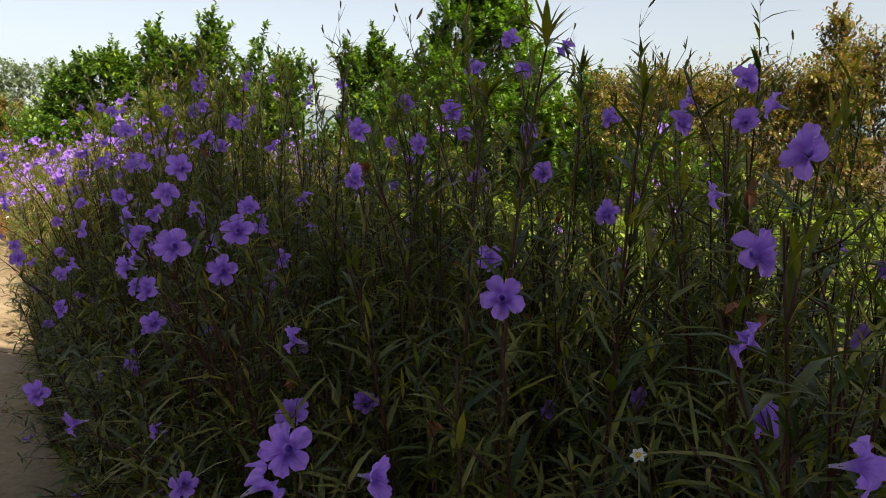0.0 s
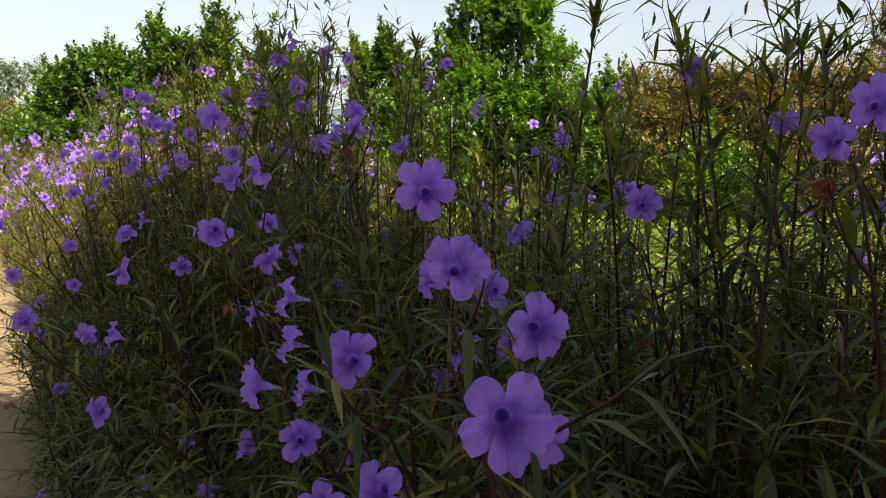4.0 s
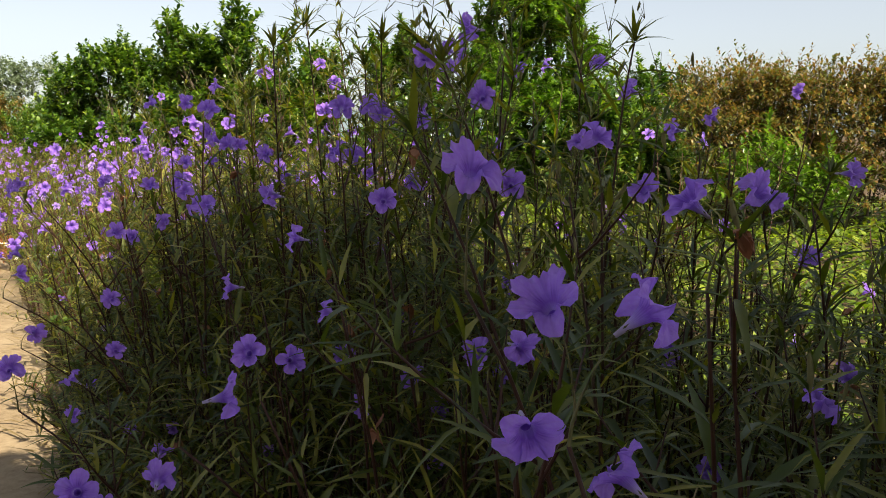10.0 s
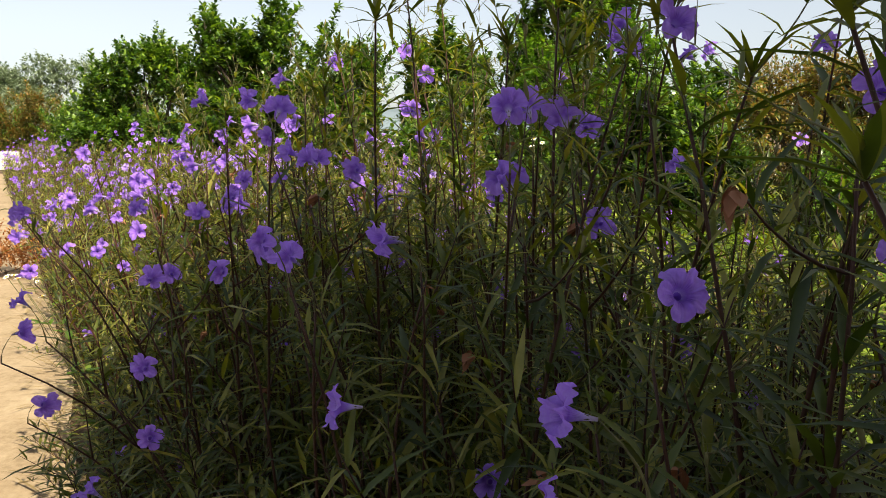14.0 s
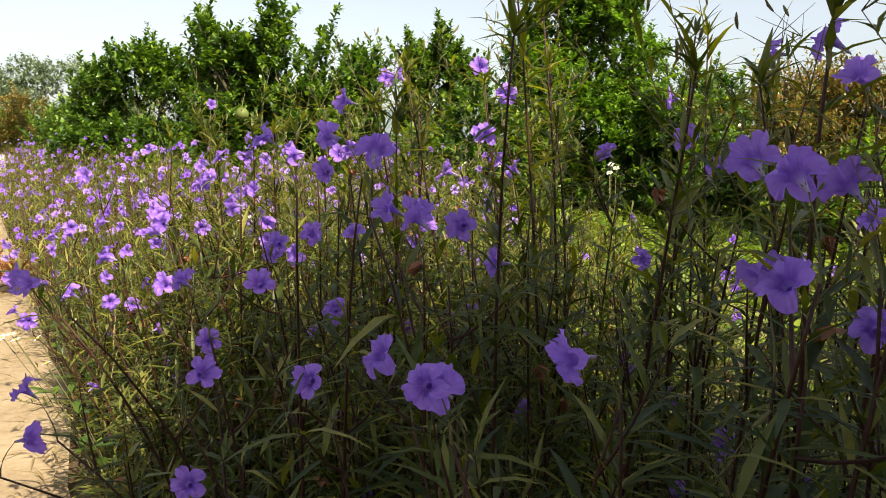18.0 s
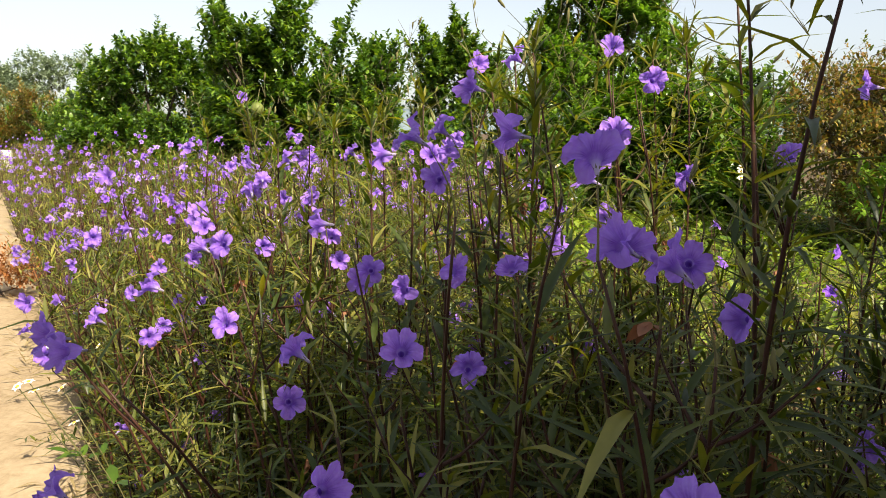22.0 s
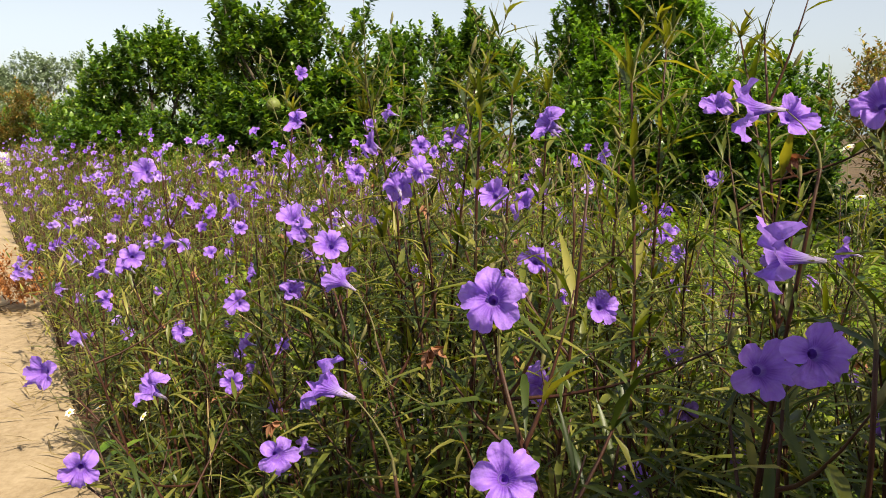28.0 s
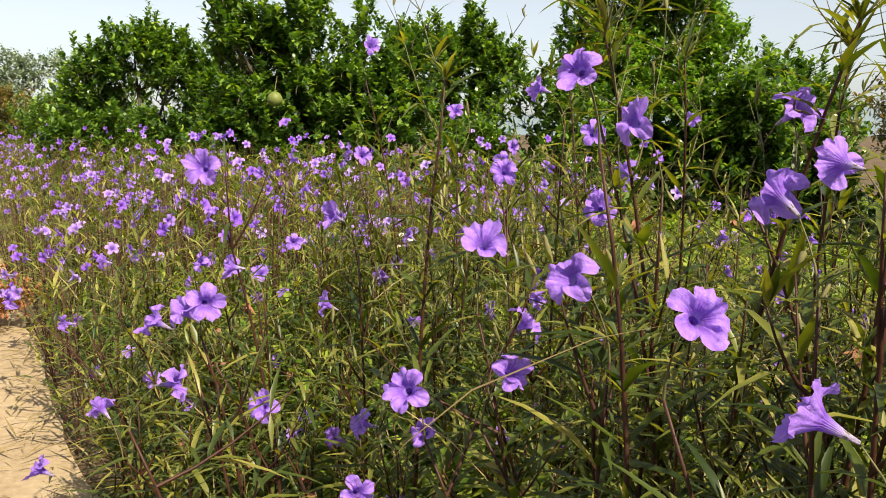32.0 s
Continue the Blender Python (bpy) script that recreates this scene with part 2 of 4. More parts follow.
def part_mesh(name, me, parent, label="", m=None):
    ob = new(name, me)
    ob.parent = parent
    if m is not None:
        ob.matrix_basis = m
    return tagged(ob, label)


def unit(v):
    v = np.asarray(v, float)
    return v / np.maximum(np.linalg.norm(v, axis=-1, keepdims=True), 1e-9)


def leaf_template(stations, fold):
    """A folded, tapering blade: stations of (along, half width). Returns along, across, lift and triangles."""
    s, w, f = [0.0], [0.0], [0.0]
    rows = []
    for along, half in stations:
        rows.append(len(s))
        s += [along] * 3
        w += [-half, 0.0, half]
        f += [fold * half, 0.0, fold * half]
    s.append(1.0), w.append(0.0), f.append(0.0)
    tip, tris = len(s) - 1, []
    a = rows[0]
    tris += [(0, a + 1, a), (0, a + 2, a + 1)]
    for a, b in zip(rows, rows[1:]):
        for k in (0, 1):
            tris += [(a + k, a + k + 1, b + k + 1), (a + k, b + k + 1, b + k)]
    b = rows[-1]
    tris += [(b, b + 1, tip), (b + 1, b + 2, tip)]
    return np.array(s), np.array(w), np.array(f), np.array(tris)


LANCE = leaf_template([(0.12, 0.55), (0.38, 1.0), (0.74, 0.56)], 0.45)
LANCE_MID = leaf_template([(0.24, 0.88), (0.64, 0.80)], 0.45)
LANCE_LOW = leaf_template([(0.42, 1.0)], 0.4)
OVAL = leaf_template([(0.25, 0.85), (0.65, 0.9)], 0.35)
ROUND = leaf_template([(0.55, 1.0)], 0.35)
OVAL_LOW = leaf_template([(0.45, 1.0)], 0.3)
# a rounded tree leaf, slightly cupped
LEAFLET = (np.array((0.0, 0.28, 0.28, 0.70, 0.70, 1.0)), np.array((0.0, -0.88, 0.88, -0.92, 0.92, 0.0)), np.array((0.0, 0.16, 0.16, 0.22, 0.22, 0.0)),
           np.array(((0, 2, 1), (1, 2, 4), (1, 4, 3), (3, 4, 5))))


def blades(template, origin, way, length, width, droop, up=None):
    """Many leaves at once. origin, way: n x 3; length, width, droop: n."""
    s, w, f, tris = template
    way = unit(way)
    origin, length, width, droop = np.asarray(origin, float), np.asarray(length), np.asarray(width), np.asarray(droop)
    up = np.tile((0.0, 0.0, 1.0), (len(way), 1)) if up is None else up
    side = unit(np.cross(way, up) + 1e-6)
    top = np.cross(side, way)
    v = origin[:, None] + way[:, None] * (s[None, :, None] * length[:, None, None])
    v = v + side[:, None] * (w[None, :, None] * 0.5 * width[:, None, None])
    v = v + top[:, None] * ((f[None, :] * width[:, None] * 0.5 - droop[:, None] * length[:, None] * s[None, :] ** 2)[:, :, None])
    t = tris[None] + (np.arange(len(way)) * len(s))[:, None, None]
    return v.reshape(-1, 3), t.reshape(-1, 3)


def tube_of(points, radii, sides=5):
    points = np.asarray(points, float)
    n = len(points)
    d = unit(np.gradient(points, axis=0))
    ref = np.where(np.abs(d[:, 2:3]) > 0.9, (1.0, 0.0, 0.0), (0.0, 0.0, 1.0))
    a = unit(np.cross(d, ref))
    b = np.cross(d, a)
    ang = np.arange(sides) * 2 * np.pi / sides
    ring = np.cos(ang)[None, :, None] * a[:, None] + np.sin(ang)[None, :, None] * b[:, None]
    v = points[:, None] + ring * np.asarray(radii, float)[:, None, None]
    tris = []
    for i in range(n - 1):
        for k in range(sides):
            p, q = i * sides + k, i * sides + (k + 1) % sides
            tris += [(p, q, q + sides), (p, q + sides, p + sides)]
    e = (n - 1) * sides
    tris += [(e, e + k, e + k + 1) for k in range(1, sides - 1)]
    return v.reshape(-1, 3), np.array(tris)


class Heap:
    """Collects pieces of one mesh."""

    def __init__(self):
        self.v, self.t, self.s, self.n = [], [], [], 0

    def add(self, v, t, slot=0):
        self.v.append(np.asarray(v, float).reshape(-1, 3))
        self.t.append(np.asarray(t).reshape(-1, 3) + self.n)
        self.s.append(np.full(len(self.t[-1]), slot))
        self.n += len(self.v[-1])
        return self

    def mesh(self, name, mats):
        return mesh_of(name, np.concatenate(self.v), np.concatenate(self.t), mats, np.concatenate(self.s))


# ---------------------------------------------------------------- ground, path and distance
# u runs along the path, v across it into the flower bed
ALONG, ACROSS = np.array((-0.480, 0.877)), np.array((0.877, 0.480))
EDGE = -0.45


def edge_at(u):
    """Where the bed's plants begin: over the path's edge at the near end, further back along it."""
    return float(np.interp(u, (0, 4.8, 6.4, 7.6), (-0.52, -0.52, -0.40, -0.30)))


def plan(u, v):
    return ALONG * u + ACROSS * v


def relief(x, y, s):
    return noise.noise(Vector((x * s, y * s, 0.3)))


def ground_sheet():
    steps = np.concatenate([-np.geomspace(900, 14, 12), np.linspace(-12, 26, 77), np.geomspace(28, 900, 12)])
    heap_v, n = [], len(steps)
    for u in steps:
        for v in steps - 6:
            x, y = plan(u, v)
            near = max(0.0, 1 - math.hypot(x, y - 6) / 30)
            z = 0.035 * relief(x, y, 1.1) * near - 0.03 + (0.02 * near if v > EDGE else -0.03)
            heap_v.append((x, y, z))
    t = []
    for i in range(n - 1):
        for j in range(n - 1):
            a = i * n + j
            t += [(a, a + 1, a + n + 1), (a, a + n + 1, a + n)]
    ob = new("ground", mesh_of("ground", heap_v, np.array(t)[:, ::-1], SOIL))
    return tagged(ob, "dark bare soil with dry litter under the plants", "ground", kind="structure")


def sandy_path():
    us, vs = np.linspace(-6, 34, 161), np.linspace(0, 1, 15)
    pts = []
    for u in us:
        right = edge_at(u) - 0.02 + 0.05 * relief(u, 1, 2.2) + 0.03 * relief(u, 5, 7)
        left = -3.1 + 0.12 * relief(u, 9, 1.3)
        for k in vs:
            x, y = plan(u, left + (right - left) * k)
            pts.append((x, y, 0.012 + 0.010 * relief(x, y, 2.5) - 0.05 * max(0, abs(2 * k - 1) - 0.9) * 10 * 0.6))
    n, t = len(vs), []
    for i in range(len(us) - 1):
        for j in range(n - 1):
            a = i * n + j
            t += [(a, a + n + 1, a + 1), (a, a + n, a + n + 1)]
    ob = new("path", mesh_of("path", pts, np.array(t)[:, ::-1], SAND))
    return tagged(ob, "pale sandy footpath with ragged edges beside the bed", "path", kind="structure")


def far_ridge():
    v, t, n = [], [], 90
    for i in range(n):
        a = math.radians(-75 + 150 * i / (n - 1))
        h = 26 + 16 * noise.noise(Vector((i * 0.13, 3, 1))) + 5 * noise.noise(Vector((i * 0.5, 7, 1)))
        for r, z in ((760, -2), (800, h * 0.7), (850, h), (890, -2)):
            v.append((r * math.sin(a), r * math.cos(a), z))
    for i in range(n - 1):
        for k in range(3):
            a = i * 4 + k
            t += [(a, a + 4, a + 5), (a, a + 5, a + 1)]
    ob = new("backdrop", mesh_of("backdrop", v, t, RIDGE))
    return tagged(ob, "hills far beyond the trees, coloured pale blue for haze", "hills", kind="structure")


ground_sheet()
sandy_path()
far_ridge()


# ---------------------------------------------------------------- trees and shrubs
def shoots(lobes, count, per, leaf, twig, seed, surface=0.55, upward=0.6, tufted=True, fingers=0.09):
    """Leafy shoots spread through the lobes (x, y, z, rx, ry, rz) of a crown: leaf origins, ways and twig ends."""
    r = np.random.default_rng(seed)
    tufts = []
    for l in lobes if tufted else ():
        tufts.append((*l[:3], l[3] * 0.8, l[4] * 0.8, l[5] * 0.8))
        for _ in range(8):
            d = unit(r.normal(size=3)) * r.uniform(0.5, 0.92)
            s = r.uniform(0.30, 0.52)
            tufts.append((l[0] + d[0] * l[3], l[1] + d[1] * l[4], max(l[2] + d[2] * l[5], s * l[5]), l[3] * s, l[4] * s, l[5] * s * 1.15))
    lobes = tufts or lobes
    sizes = np.array([l[3] * l[4] * l[5] for l in lobes]) ** 0.67
    pick = r.choice(len(lobes), count, p=sizes / sizes.sum())
    lobe = np.array(lobes)[pick]
    d = unit(r.normal(size=(count, 3)))
    d[:, 2] = np.where(d[:, 2] < -0.55, -d[:, 2], d[:, 2])
    rad = np.where(r.random(count) < surface, r.uniform(0.74, 1.06, count), r.uniform(0.35, 0.9, count))
    base = lobe[:, :3] + d * lobe[:, 3:] * rad[:, None]
    way = unit(d * (1 - upward) + np.array((0, 0, upward)) + r.normal(0, 0.28, (count, 3)))
    long = twig * r.uniform(0.6, 1.35, count)
    # some upper shoots grow on as dense upright fingers
    for _ in range(2):
        more = np.flatnonzero((r.random(len(base)) < fingers) & (d[:, 2] > 0.15))
        base = np.concatenate([base, base[more] + way[more] * long[more, None] * 0.9])
        way = np.concatenate([way, unit(way[more] + (0, 0, 0.15) + r.normal(0, 0.22, (len(more), 3)))])
        d, long = np.concatenate([d, d[more]]), np.concatenate([long, long[more] * r.uniform(0.75, 1.0, len(more))])
    count = len(base)
    k = (np.arange(per) + 0.6) / per
    o = base[:, None] + way[:, None] * (long[:, None] * k[None])[:, :, None]
    turn = np.arange(per) * 2.4 + r.uniform(0, 6.28, count)[:, None]
    a = unit(np.cross(way, (0.31, 0.17, 0.93)))
    b = np.cross(way, a)
    out = np.cos(turn)[:, :, None] * a[:, None] + np.sin(turn)[:, :, None] * b[:, None]
    lw = unit(out * 0.78 + way[:, None] * 0.68 + r.normal(0, 0.18, o.shape))
    size = leaf * r.uniform(0.65, 1.25, (count, per)) * (1.05 - 0.35 * k[None])
    return base, base + way * long[:, None], o.reshape(-1, 3), lw.reshape(-1, 3), size.ravel()


def tree(name, label, category, foot, trunk_h, trunk_r, lobes, count, per, leaf, twig, leaf_mat, seed, group="", aspect=0.45, limbs=True, template=None, upward=0.6, grow=1.0, surface=0.55, tufted=True, fingers=0.09):
    """Trunk and limbs that taper into the lobes of a crown of separate leaves. Lobes are relative to the foot."""
    r = np.random.default_rng(seed)
    lobes = [(l[0] * grow, l[1] * grow, max(l[2] * grow - 1.36 * (grow - 1), l[5] * grow * 0.55), l[3] * grow, l[4] * grow, l[5] * grow) for l in lobes]
    top = thing(name, label, category, group, at=(*foot, 0.0))
    wood = Heap()
    fork = np.array((0.0, 0.0, trunk_h))
    wood.add(*tube_of([(0, 0, -0.08), (0.02, 0.01, trunk_h * 0.3), (-0.02, 0.02, trunk_h * 0.7), fork], [trunk_r * 1.35, trunk_r, trunk_r * 0.9, trunk_r * 0.8], 8))
    for l in lobes:
        c = np.array(l[:3])
        mid = (fork + c) / 2 + r.normal(0, 0.08, 3) + (0, 0, -0.1)
        wood.add(*tube_of([fork * (0.75, 0.75, 0.75), mid, c, c + (0, 0, l[5] * 0.55)], [trunk_r * 0.6, trunk_r * 0.42, trunk_r * 0.22, trunk_r * 0.06], 6))
        if limbs:
            for _ in range(5):
                e = c + unit(r.normal(size=3)) * np.array(l[3:]) * 0.85
                wood.add(*tube_of([mid * 0.4 + c * 0.6, (mid + e) / 2 + r.normal(0, 0.05, 3), e], [trunk_r * 0.2, trunk_r * 0.13, trunk_r * 0.03], 4))
    base, tip, o, w, size = shoots(lobes, count, per, leaf, twig, seed, surface, upward, tufted, fingers)
    for p, q in zip(base[::2], tip[::2]) if limbs and leaf < 0.2 else ():
        wood.add(*tube_of([p - (q - p) * 0.4, q], [0.006, 0.002], 3))
    part_mesh("trunk", wood.mesh("trunk", BARK), top, "grey-brown bark")
    v, t = blades(template or OVAL_LOW, o, w, size, size * aspect, r.uniform(0.05, 0.35, len(size)))
    part_mesh("crown", mesh_of("crown", v, t, leaf_mat), top)
    return top


CIT = "citrus trees behind the bed"
tree("citrus_tree", "dark green citrus tree with upright leafy shoots", "tree", (-3.72, 14.76), 0.45, 0.09,
     [(-0.75, 0.0, 1.85, 0.45, 0.6, 0.80), (-0.85, -0.2, 2.30, 0.28, 0.4, 0.50), (-0.2, 0.1, 2.1, 0.42, 0.6, 0.75), (0.35, 0.0, 1.95, 0.42, 0.6, 0.7), (0.85, -0.1, 1.75, 0.36, 0.5, 0.75), (0.0, -0.2, 1.05, 1.15, 0.8, 0.75), (-0.2, -0.5, 0.6, 1.35, 0.6, 0.5), (-0.92, 0.0, 2.25, 0.16, 0.2, 0.45), (1.08, 0.1, 2.15, 0.16, 0.2, 0.42), (-0.5, -0.2, 1.3, 0.7, 0.7, 0.7), (0.55, -0.2, 1.35, 0.65, 0.7, 0.7)],
     2700, 15, 0.128, 0.25, CITRUS, 21, CIT, 0.54, template=LEAFLET, grow=1.354)
tree("citrus_tree", "broad dark green citrus tree behind the flower bed", "tree", (-7.72, 19.36), 0.5, 0.09,
     [(-0.55, 0, 1.9, 0.42, 0.7, 0.75), (0.0, 0, 2.35, 0.42, 0.7, 0.65), (0.5, -0.1, 2.1, 0.45, 0.7, 0.6), (0.95, -0.2, 1.5, 0.5, 0.7, 0.75), (0.0, -0.3, 1.0, 1.3, 0.9, 0.8), (-0.95, 0.1, 1.45, 0.4, 0.6, 0.75), (0.4, -0.6, 0.6, 1.6, 0.6, 0.5), (1.15, 0.1, 2.05, 0.45, 0.6, 0.6), (1.5, 0.0, 1.5, 0.5, 0.6, 0.8)],
     2400, 15, 0.140, 0.27, CITRUS, 22, CIT, 0.54, template=LEAFLET, grow=1.354)
tree("citrus_tree", "small dark citrus tree standing further back", "tree", (-0.68, 21.12), 0.6, 0.09,
     [(-0.4, 0, 2.5, 0.32, 0.5, 0.75), (0.15, 0, 2.75, 0.34, 0.5, 0.7), (0, 0, 1.5, 0.8, 0.8, 1.0), (0.55, 0, 2.2, 0.35, 0.5, 0.75)], 1250, 15, 0.158, 0.30, CITRUS, 23, CIT, 0.54, template=LEAFLET, grow=1.354)
tree("citrus_tree", "tall bright green citrus tree with a dense crown", "tree", (1.62, 16.11), 0.6, 0.11,
     [(-0.75, 0, 2.3, 0.42, 0.6, 0.75), (-0.3, 0, 2.9, 0.45, 0.6, 0.75), (0.35, 0, 3.0, 0.6, 0.7, 0.9), (0.95, 0, 2.2, 0.42, 0.6, 0.75), (0.05, -0.2, 1.4, 1.05, 0.9, 0.95), (0.0, 0, 3.6, 0.45, 0.5, 0.6), (0.1, -0.5, 0.8, 1.15, 0.7, 0.65)],
     2600, 15, 0.130, 0.25, BRIGHT, 24, CIT, 0.52, template=LEAFLET, grow=1.354)
tree("citrus_bush", "low dark green bush between the trees", "bush", (4.33, 17.06), 0.3, 0.05,
     [(-0.35, 0, 1.2, 0.8, 0.8, 0.9), (0.6, 0, 1.3, 0.7, 0.8, 0.85), (0.1, 0, 1.95, 0.3, 0.4, 0.6), (0, -0.3, 0.6, 1.2, 0.6, 0.6)], 800, 13, 0.165, 0.30, CITRUS, 25, CIT, 0.5, template=LEAFLET, grow=1.354)
tree("citrus_bush", "rounded dark green bush at the edge of the lawn", "bush", (-0.68, 14.35), 0.25, 0.05,
     [(-0.5, 0, 0.8, 0.7, 0.6, 0.7), (0.5, 0.1, 1.0, 0.75, 0.6, 0.8), (0, -0.2, 0.4, 1.2, 0.5, 0.4)], 900, 13, 0.145, 0.28, CITRUS, 26, CIT, 0.5, template=LEAFLET, grow=1.354)
tree("citrus_bush", "dark green bush in the row behind the lawn", "bush", (3.11, 14.49), 0.25, 0.05,
     [(-0.3, 0, 0.9, 0.65, 0.6, 0.75), (0.4, 0.1, 0.8, 0.6, 0.6, 0.7), (0, -0.2, 0.4, 1.0, 0.5, 0.4), (-0.25, 0, 1.45, 0.45, 0.5, 0.65), (0.4, 0.1, 1.40, 0.4, 0.5, 0.6)], 1000, 13, 0.15, 0.27, CITRUS, 27, CIT, 0.5, template=LEAFLET, grow=1.354)
HEDGE = "bronze-leaved shrubs along the lawn"
for n, (x, y, s, lab) in enumerate(((3.9, 11.6, 1.12, "bronze and olive leaved shrub with bare lower stems"), (5.4, 11.2, 1.16, "rust-brown leaved shrub with thin branching stems"), (7.0, 10.8, 1.3, "tall bronze-leaved shrub at the lawn's end"), (4.9, 12.9, 1.15, "yellowing brown-green shrub behind the lawn"), (8.6, 10.2, 1.25, "bronze-leaved shrub at the far end of the row"))):
    tree("bronze_shrub", lab, "shrub", (x, y), 0.25, 0.05,
         [(-0.55 * s, 0, 1.5 * s, 0.6 * s, 0.6, 0.55 * s), (0.45 * s, 0, 1.55 * s, 0.65 * s, 0.6, 0.6 * s), (0, -0.1, 1.0 * s, 1.0 * s, 0.65, 0.6 * s), (0.1, -0.2, 0.5 * s, 0.9 * s, 0.5, 0.5 * s), (0.0, 0, 1.85 * s, 0.4 * s, 0.4, 0.3 * s)],
         1500, 11, 0.088, 0.22, BROWN, 31 + n, HEDGE, 0.42, surface=0.6, upward=0.2, fingers=0.02, template=LEAFLET)
tree("bronze_shrub", "tall thin dark bronze-green shrub rising above the hedge", "shrub", (6.95, 11.5), 0.5, 0.05,
     [(0, 0, 1.6, 0.60, 0.5, 0.8), (0.1, 0, 2.35, 0.42, 0.4, 0.5), (0.05, 0, 2.95, 0.20, 0.25, 0.38), (-0.4, 0, 2.0, 0.32, 0.4, 0.35), (0.5, 0, 2.1, 0.30, 0.4, 0.35)],
     650, 11, 0.11, 0.24, BROWN, 37, HEDGE, 0.45, surface=0.5, upward=0.35, template=LEAFLET, fingers=0.05)
tree("bronze_shrub", "young green shrub at the foot of the bronze hedge", "shrub", (3.7, 10.6), 0.15, 0.03,
     [(0, 0, 0.75, 0.7, 0.4, 0.6), (0.6, 0.1, 0.6, 0.6, 0.4, 0.5)], 320, 10, 0.12, 0.22, BRIGHT, 36, HEDGE)
FAR = "distant trees beyond the path"
tree("distant_tree", "tree with a flat spreading crown, its leaf colour paled for haze", "tree", (-48.74, 100.20), 4.0, 0.3,
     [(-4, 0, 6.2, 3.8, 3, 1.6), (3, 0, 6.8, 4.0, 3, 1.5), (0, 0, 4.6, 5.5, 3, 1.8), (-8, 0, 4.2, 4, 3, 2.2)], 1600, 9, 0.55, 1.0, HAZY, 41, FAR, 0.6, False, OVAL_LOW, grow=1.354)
tree("distant_tree", "grey-green tree in the distance, its leaf colour paled for haze", "tree", (-63.64, 108.32), 3.0, 0.3,
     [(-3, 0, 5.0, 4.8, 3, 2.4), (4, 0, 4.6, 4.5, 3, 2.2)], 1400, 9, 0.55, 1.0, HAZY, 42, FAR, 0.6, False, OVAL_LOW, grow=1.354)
tree("distant_bush", "olive and brown leaved bush beside the end of the path", "bush", (-19.50, 37.64), 0.5, 0.08,
     [(-0.9, 0, 1.3, 1.3, 1, 1.1), (0.8, 0, 1.6, 1.2, 1, 1.2)], 750, 11, 0.20, 0.45, BROWN, 43, FAR, 0.45, True, OVAL_LOW, grow=1.354)
tree("distant_bush", "dark green bush beside the end of the path", "bush", (-15.16, 35.20), 0.5, 0.08,
     [(-0.9, 0, 1.2, 1.3, 1, 1.1), (0.8, 0, 1.5, 1.4, 1, 1.3)], 750, 11, 0.24, 0.45, CITRUS, 44, FAR, 0.45, True, OVAL_LOW, grow=1.354)
tree("distant_bush", "dark green bush far along the path", "bush", (-25.05, 40.62), 0.5, 0.08,
     [(-1.0, 0, 1.2, 1.6, 1, 1.2), (1.2, 0, 1.1, 1.5, 1, 1.2)], 750, 11, 0.25, 0.45, CITRUS, 45, FAR, 0.45, True, OVAL_LOW, grow=1.354)
# bushes in HAZY have the haze painted into their leaf colour
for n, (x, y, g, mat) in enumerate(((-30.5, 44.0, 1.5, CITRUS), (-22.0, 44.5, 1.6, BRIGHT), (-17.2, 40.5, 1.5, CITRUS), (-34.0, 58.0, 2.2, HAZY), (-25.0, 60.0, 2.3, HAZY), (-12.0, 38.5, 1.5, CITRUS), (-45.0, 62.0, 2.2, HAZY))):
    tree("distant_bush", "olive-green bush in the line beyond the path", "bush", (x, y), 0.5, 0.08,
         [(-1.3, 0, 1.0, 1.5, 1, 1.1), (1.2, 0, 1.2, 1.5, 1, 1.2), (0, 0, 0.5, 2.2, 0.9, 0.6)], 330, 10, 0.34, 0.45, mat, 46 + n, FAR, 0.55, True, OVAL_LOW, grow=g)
# unseen trees behind the path whose crowns shade the near end of the bed
tree("shade_tree", "broad dense tree whose crown shades the bed", "tree", (3.05, -4.49), 3.4, 0.2,
     [(-3.5, 3.72, 5.0, 1.4, 1.1, 0.7), (-2.6, 4.1, 5.0, 1.0, 1.0, 0.7), (-1.4, 3.2, 5.0, 1.3, 1.2, 0.8), (-4.0, 2.2, 5.0, 2.2, 1.8, 0.9), (-2.2, 1.8, 5.1, 2.0, 2.0, 1.0), (-0.8, 0.2, 5.2, 1.8, 1.6, 1.0), (-1.0, -0.8, 5.3, 2.8, 2.2, 1.1), (1.0, 2.4, 5.2, 1.2, 1.1, 0.8)],
     2700, 9, 0.33, 0.5, CITRUS, 51, "", 0.5, False, OVAL_LOW, 0.3, tufted=False)
# added out of view to keep skylight off the shaded end
tree("shade_tree", "unseen dense tree added behind the path to block skylight", "tree", (-3.55, -4.69), 3.0, 0.2,
     [(0.4, 2.4, 5.0, 2.0, 2.0, 0.9), (-0.2, 0.0, 4.6, 2.4, 2.2, 1.4), (0.4, -0.6, 2.8, 2.4, 1.4, 1.5), (1.3, 3.4, 5.0, 1.6, 1.4, 0.7)],
     1500, 9, 0.335, 0.5, CITRUS, 52, "", 0.5, False, OVAL_LOW, 0.3, tufted=False)


# ---------------------------------------------------------------- ruellia flowers and plants
def toned(me, tones):
    me.attributes.new("tone", "FLOAT_COLOR", "POINT").data.foreach_set("color", np.asarray(tones, np.float32).ravel())
    return me


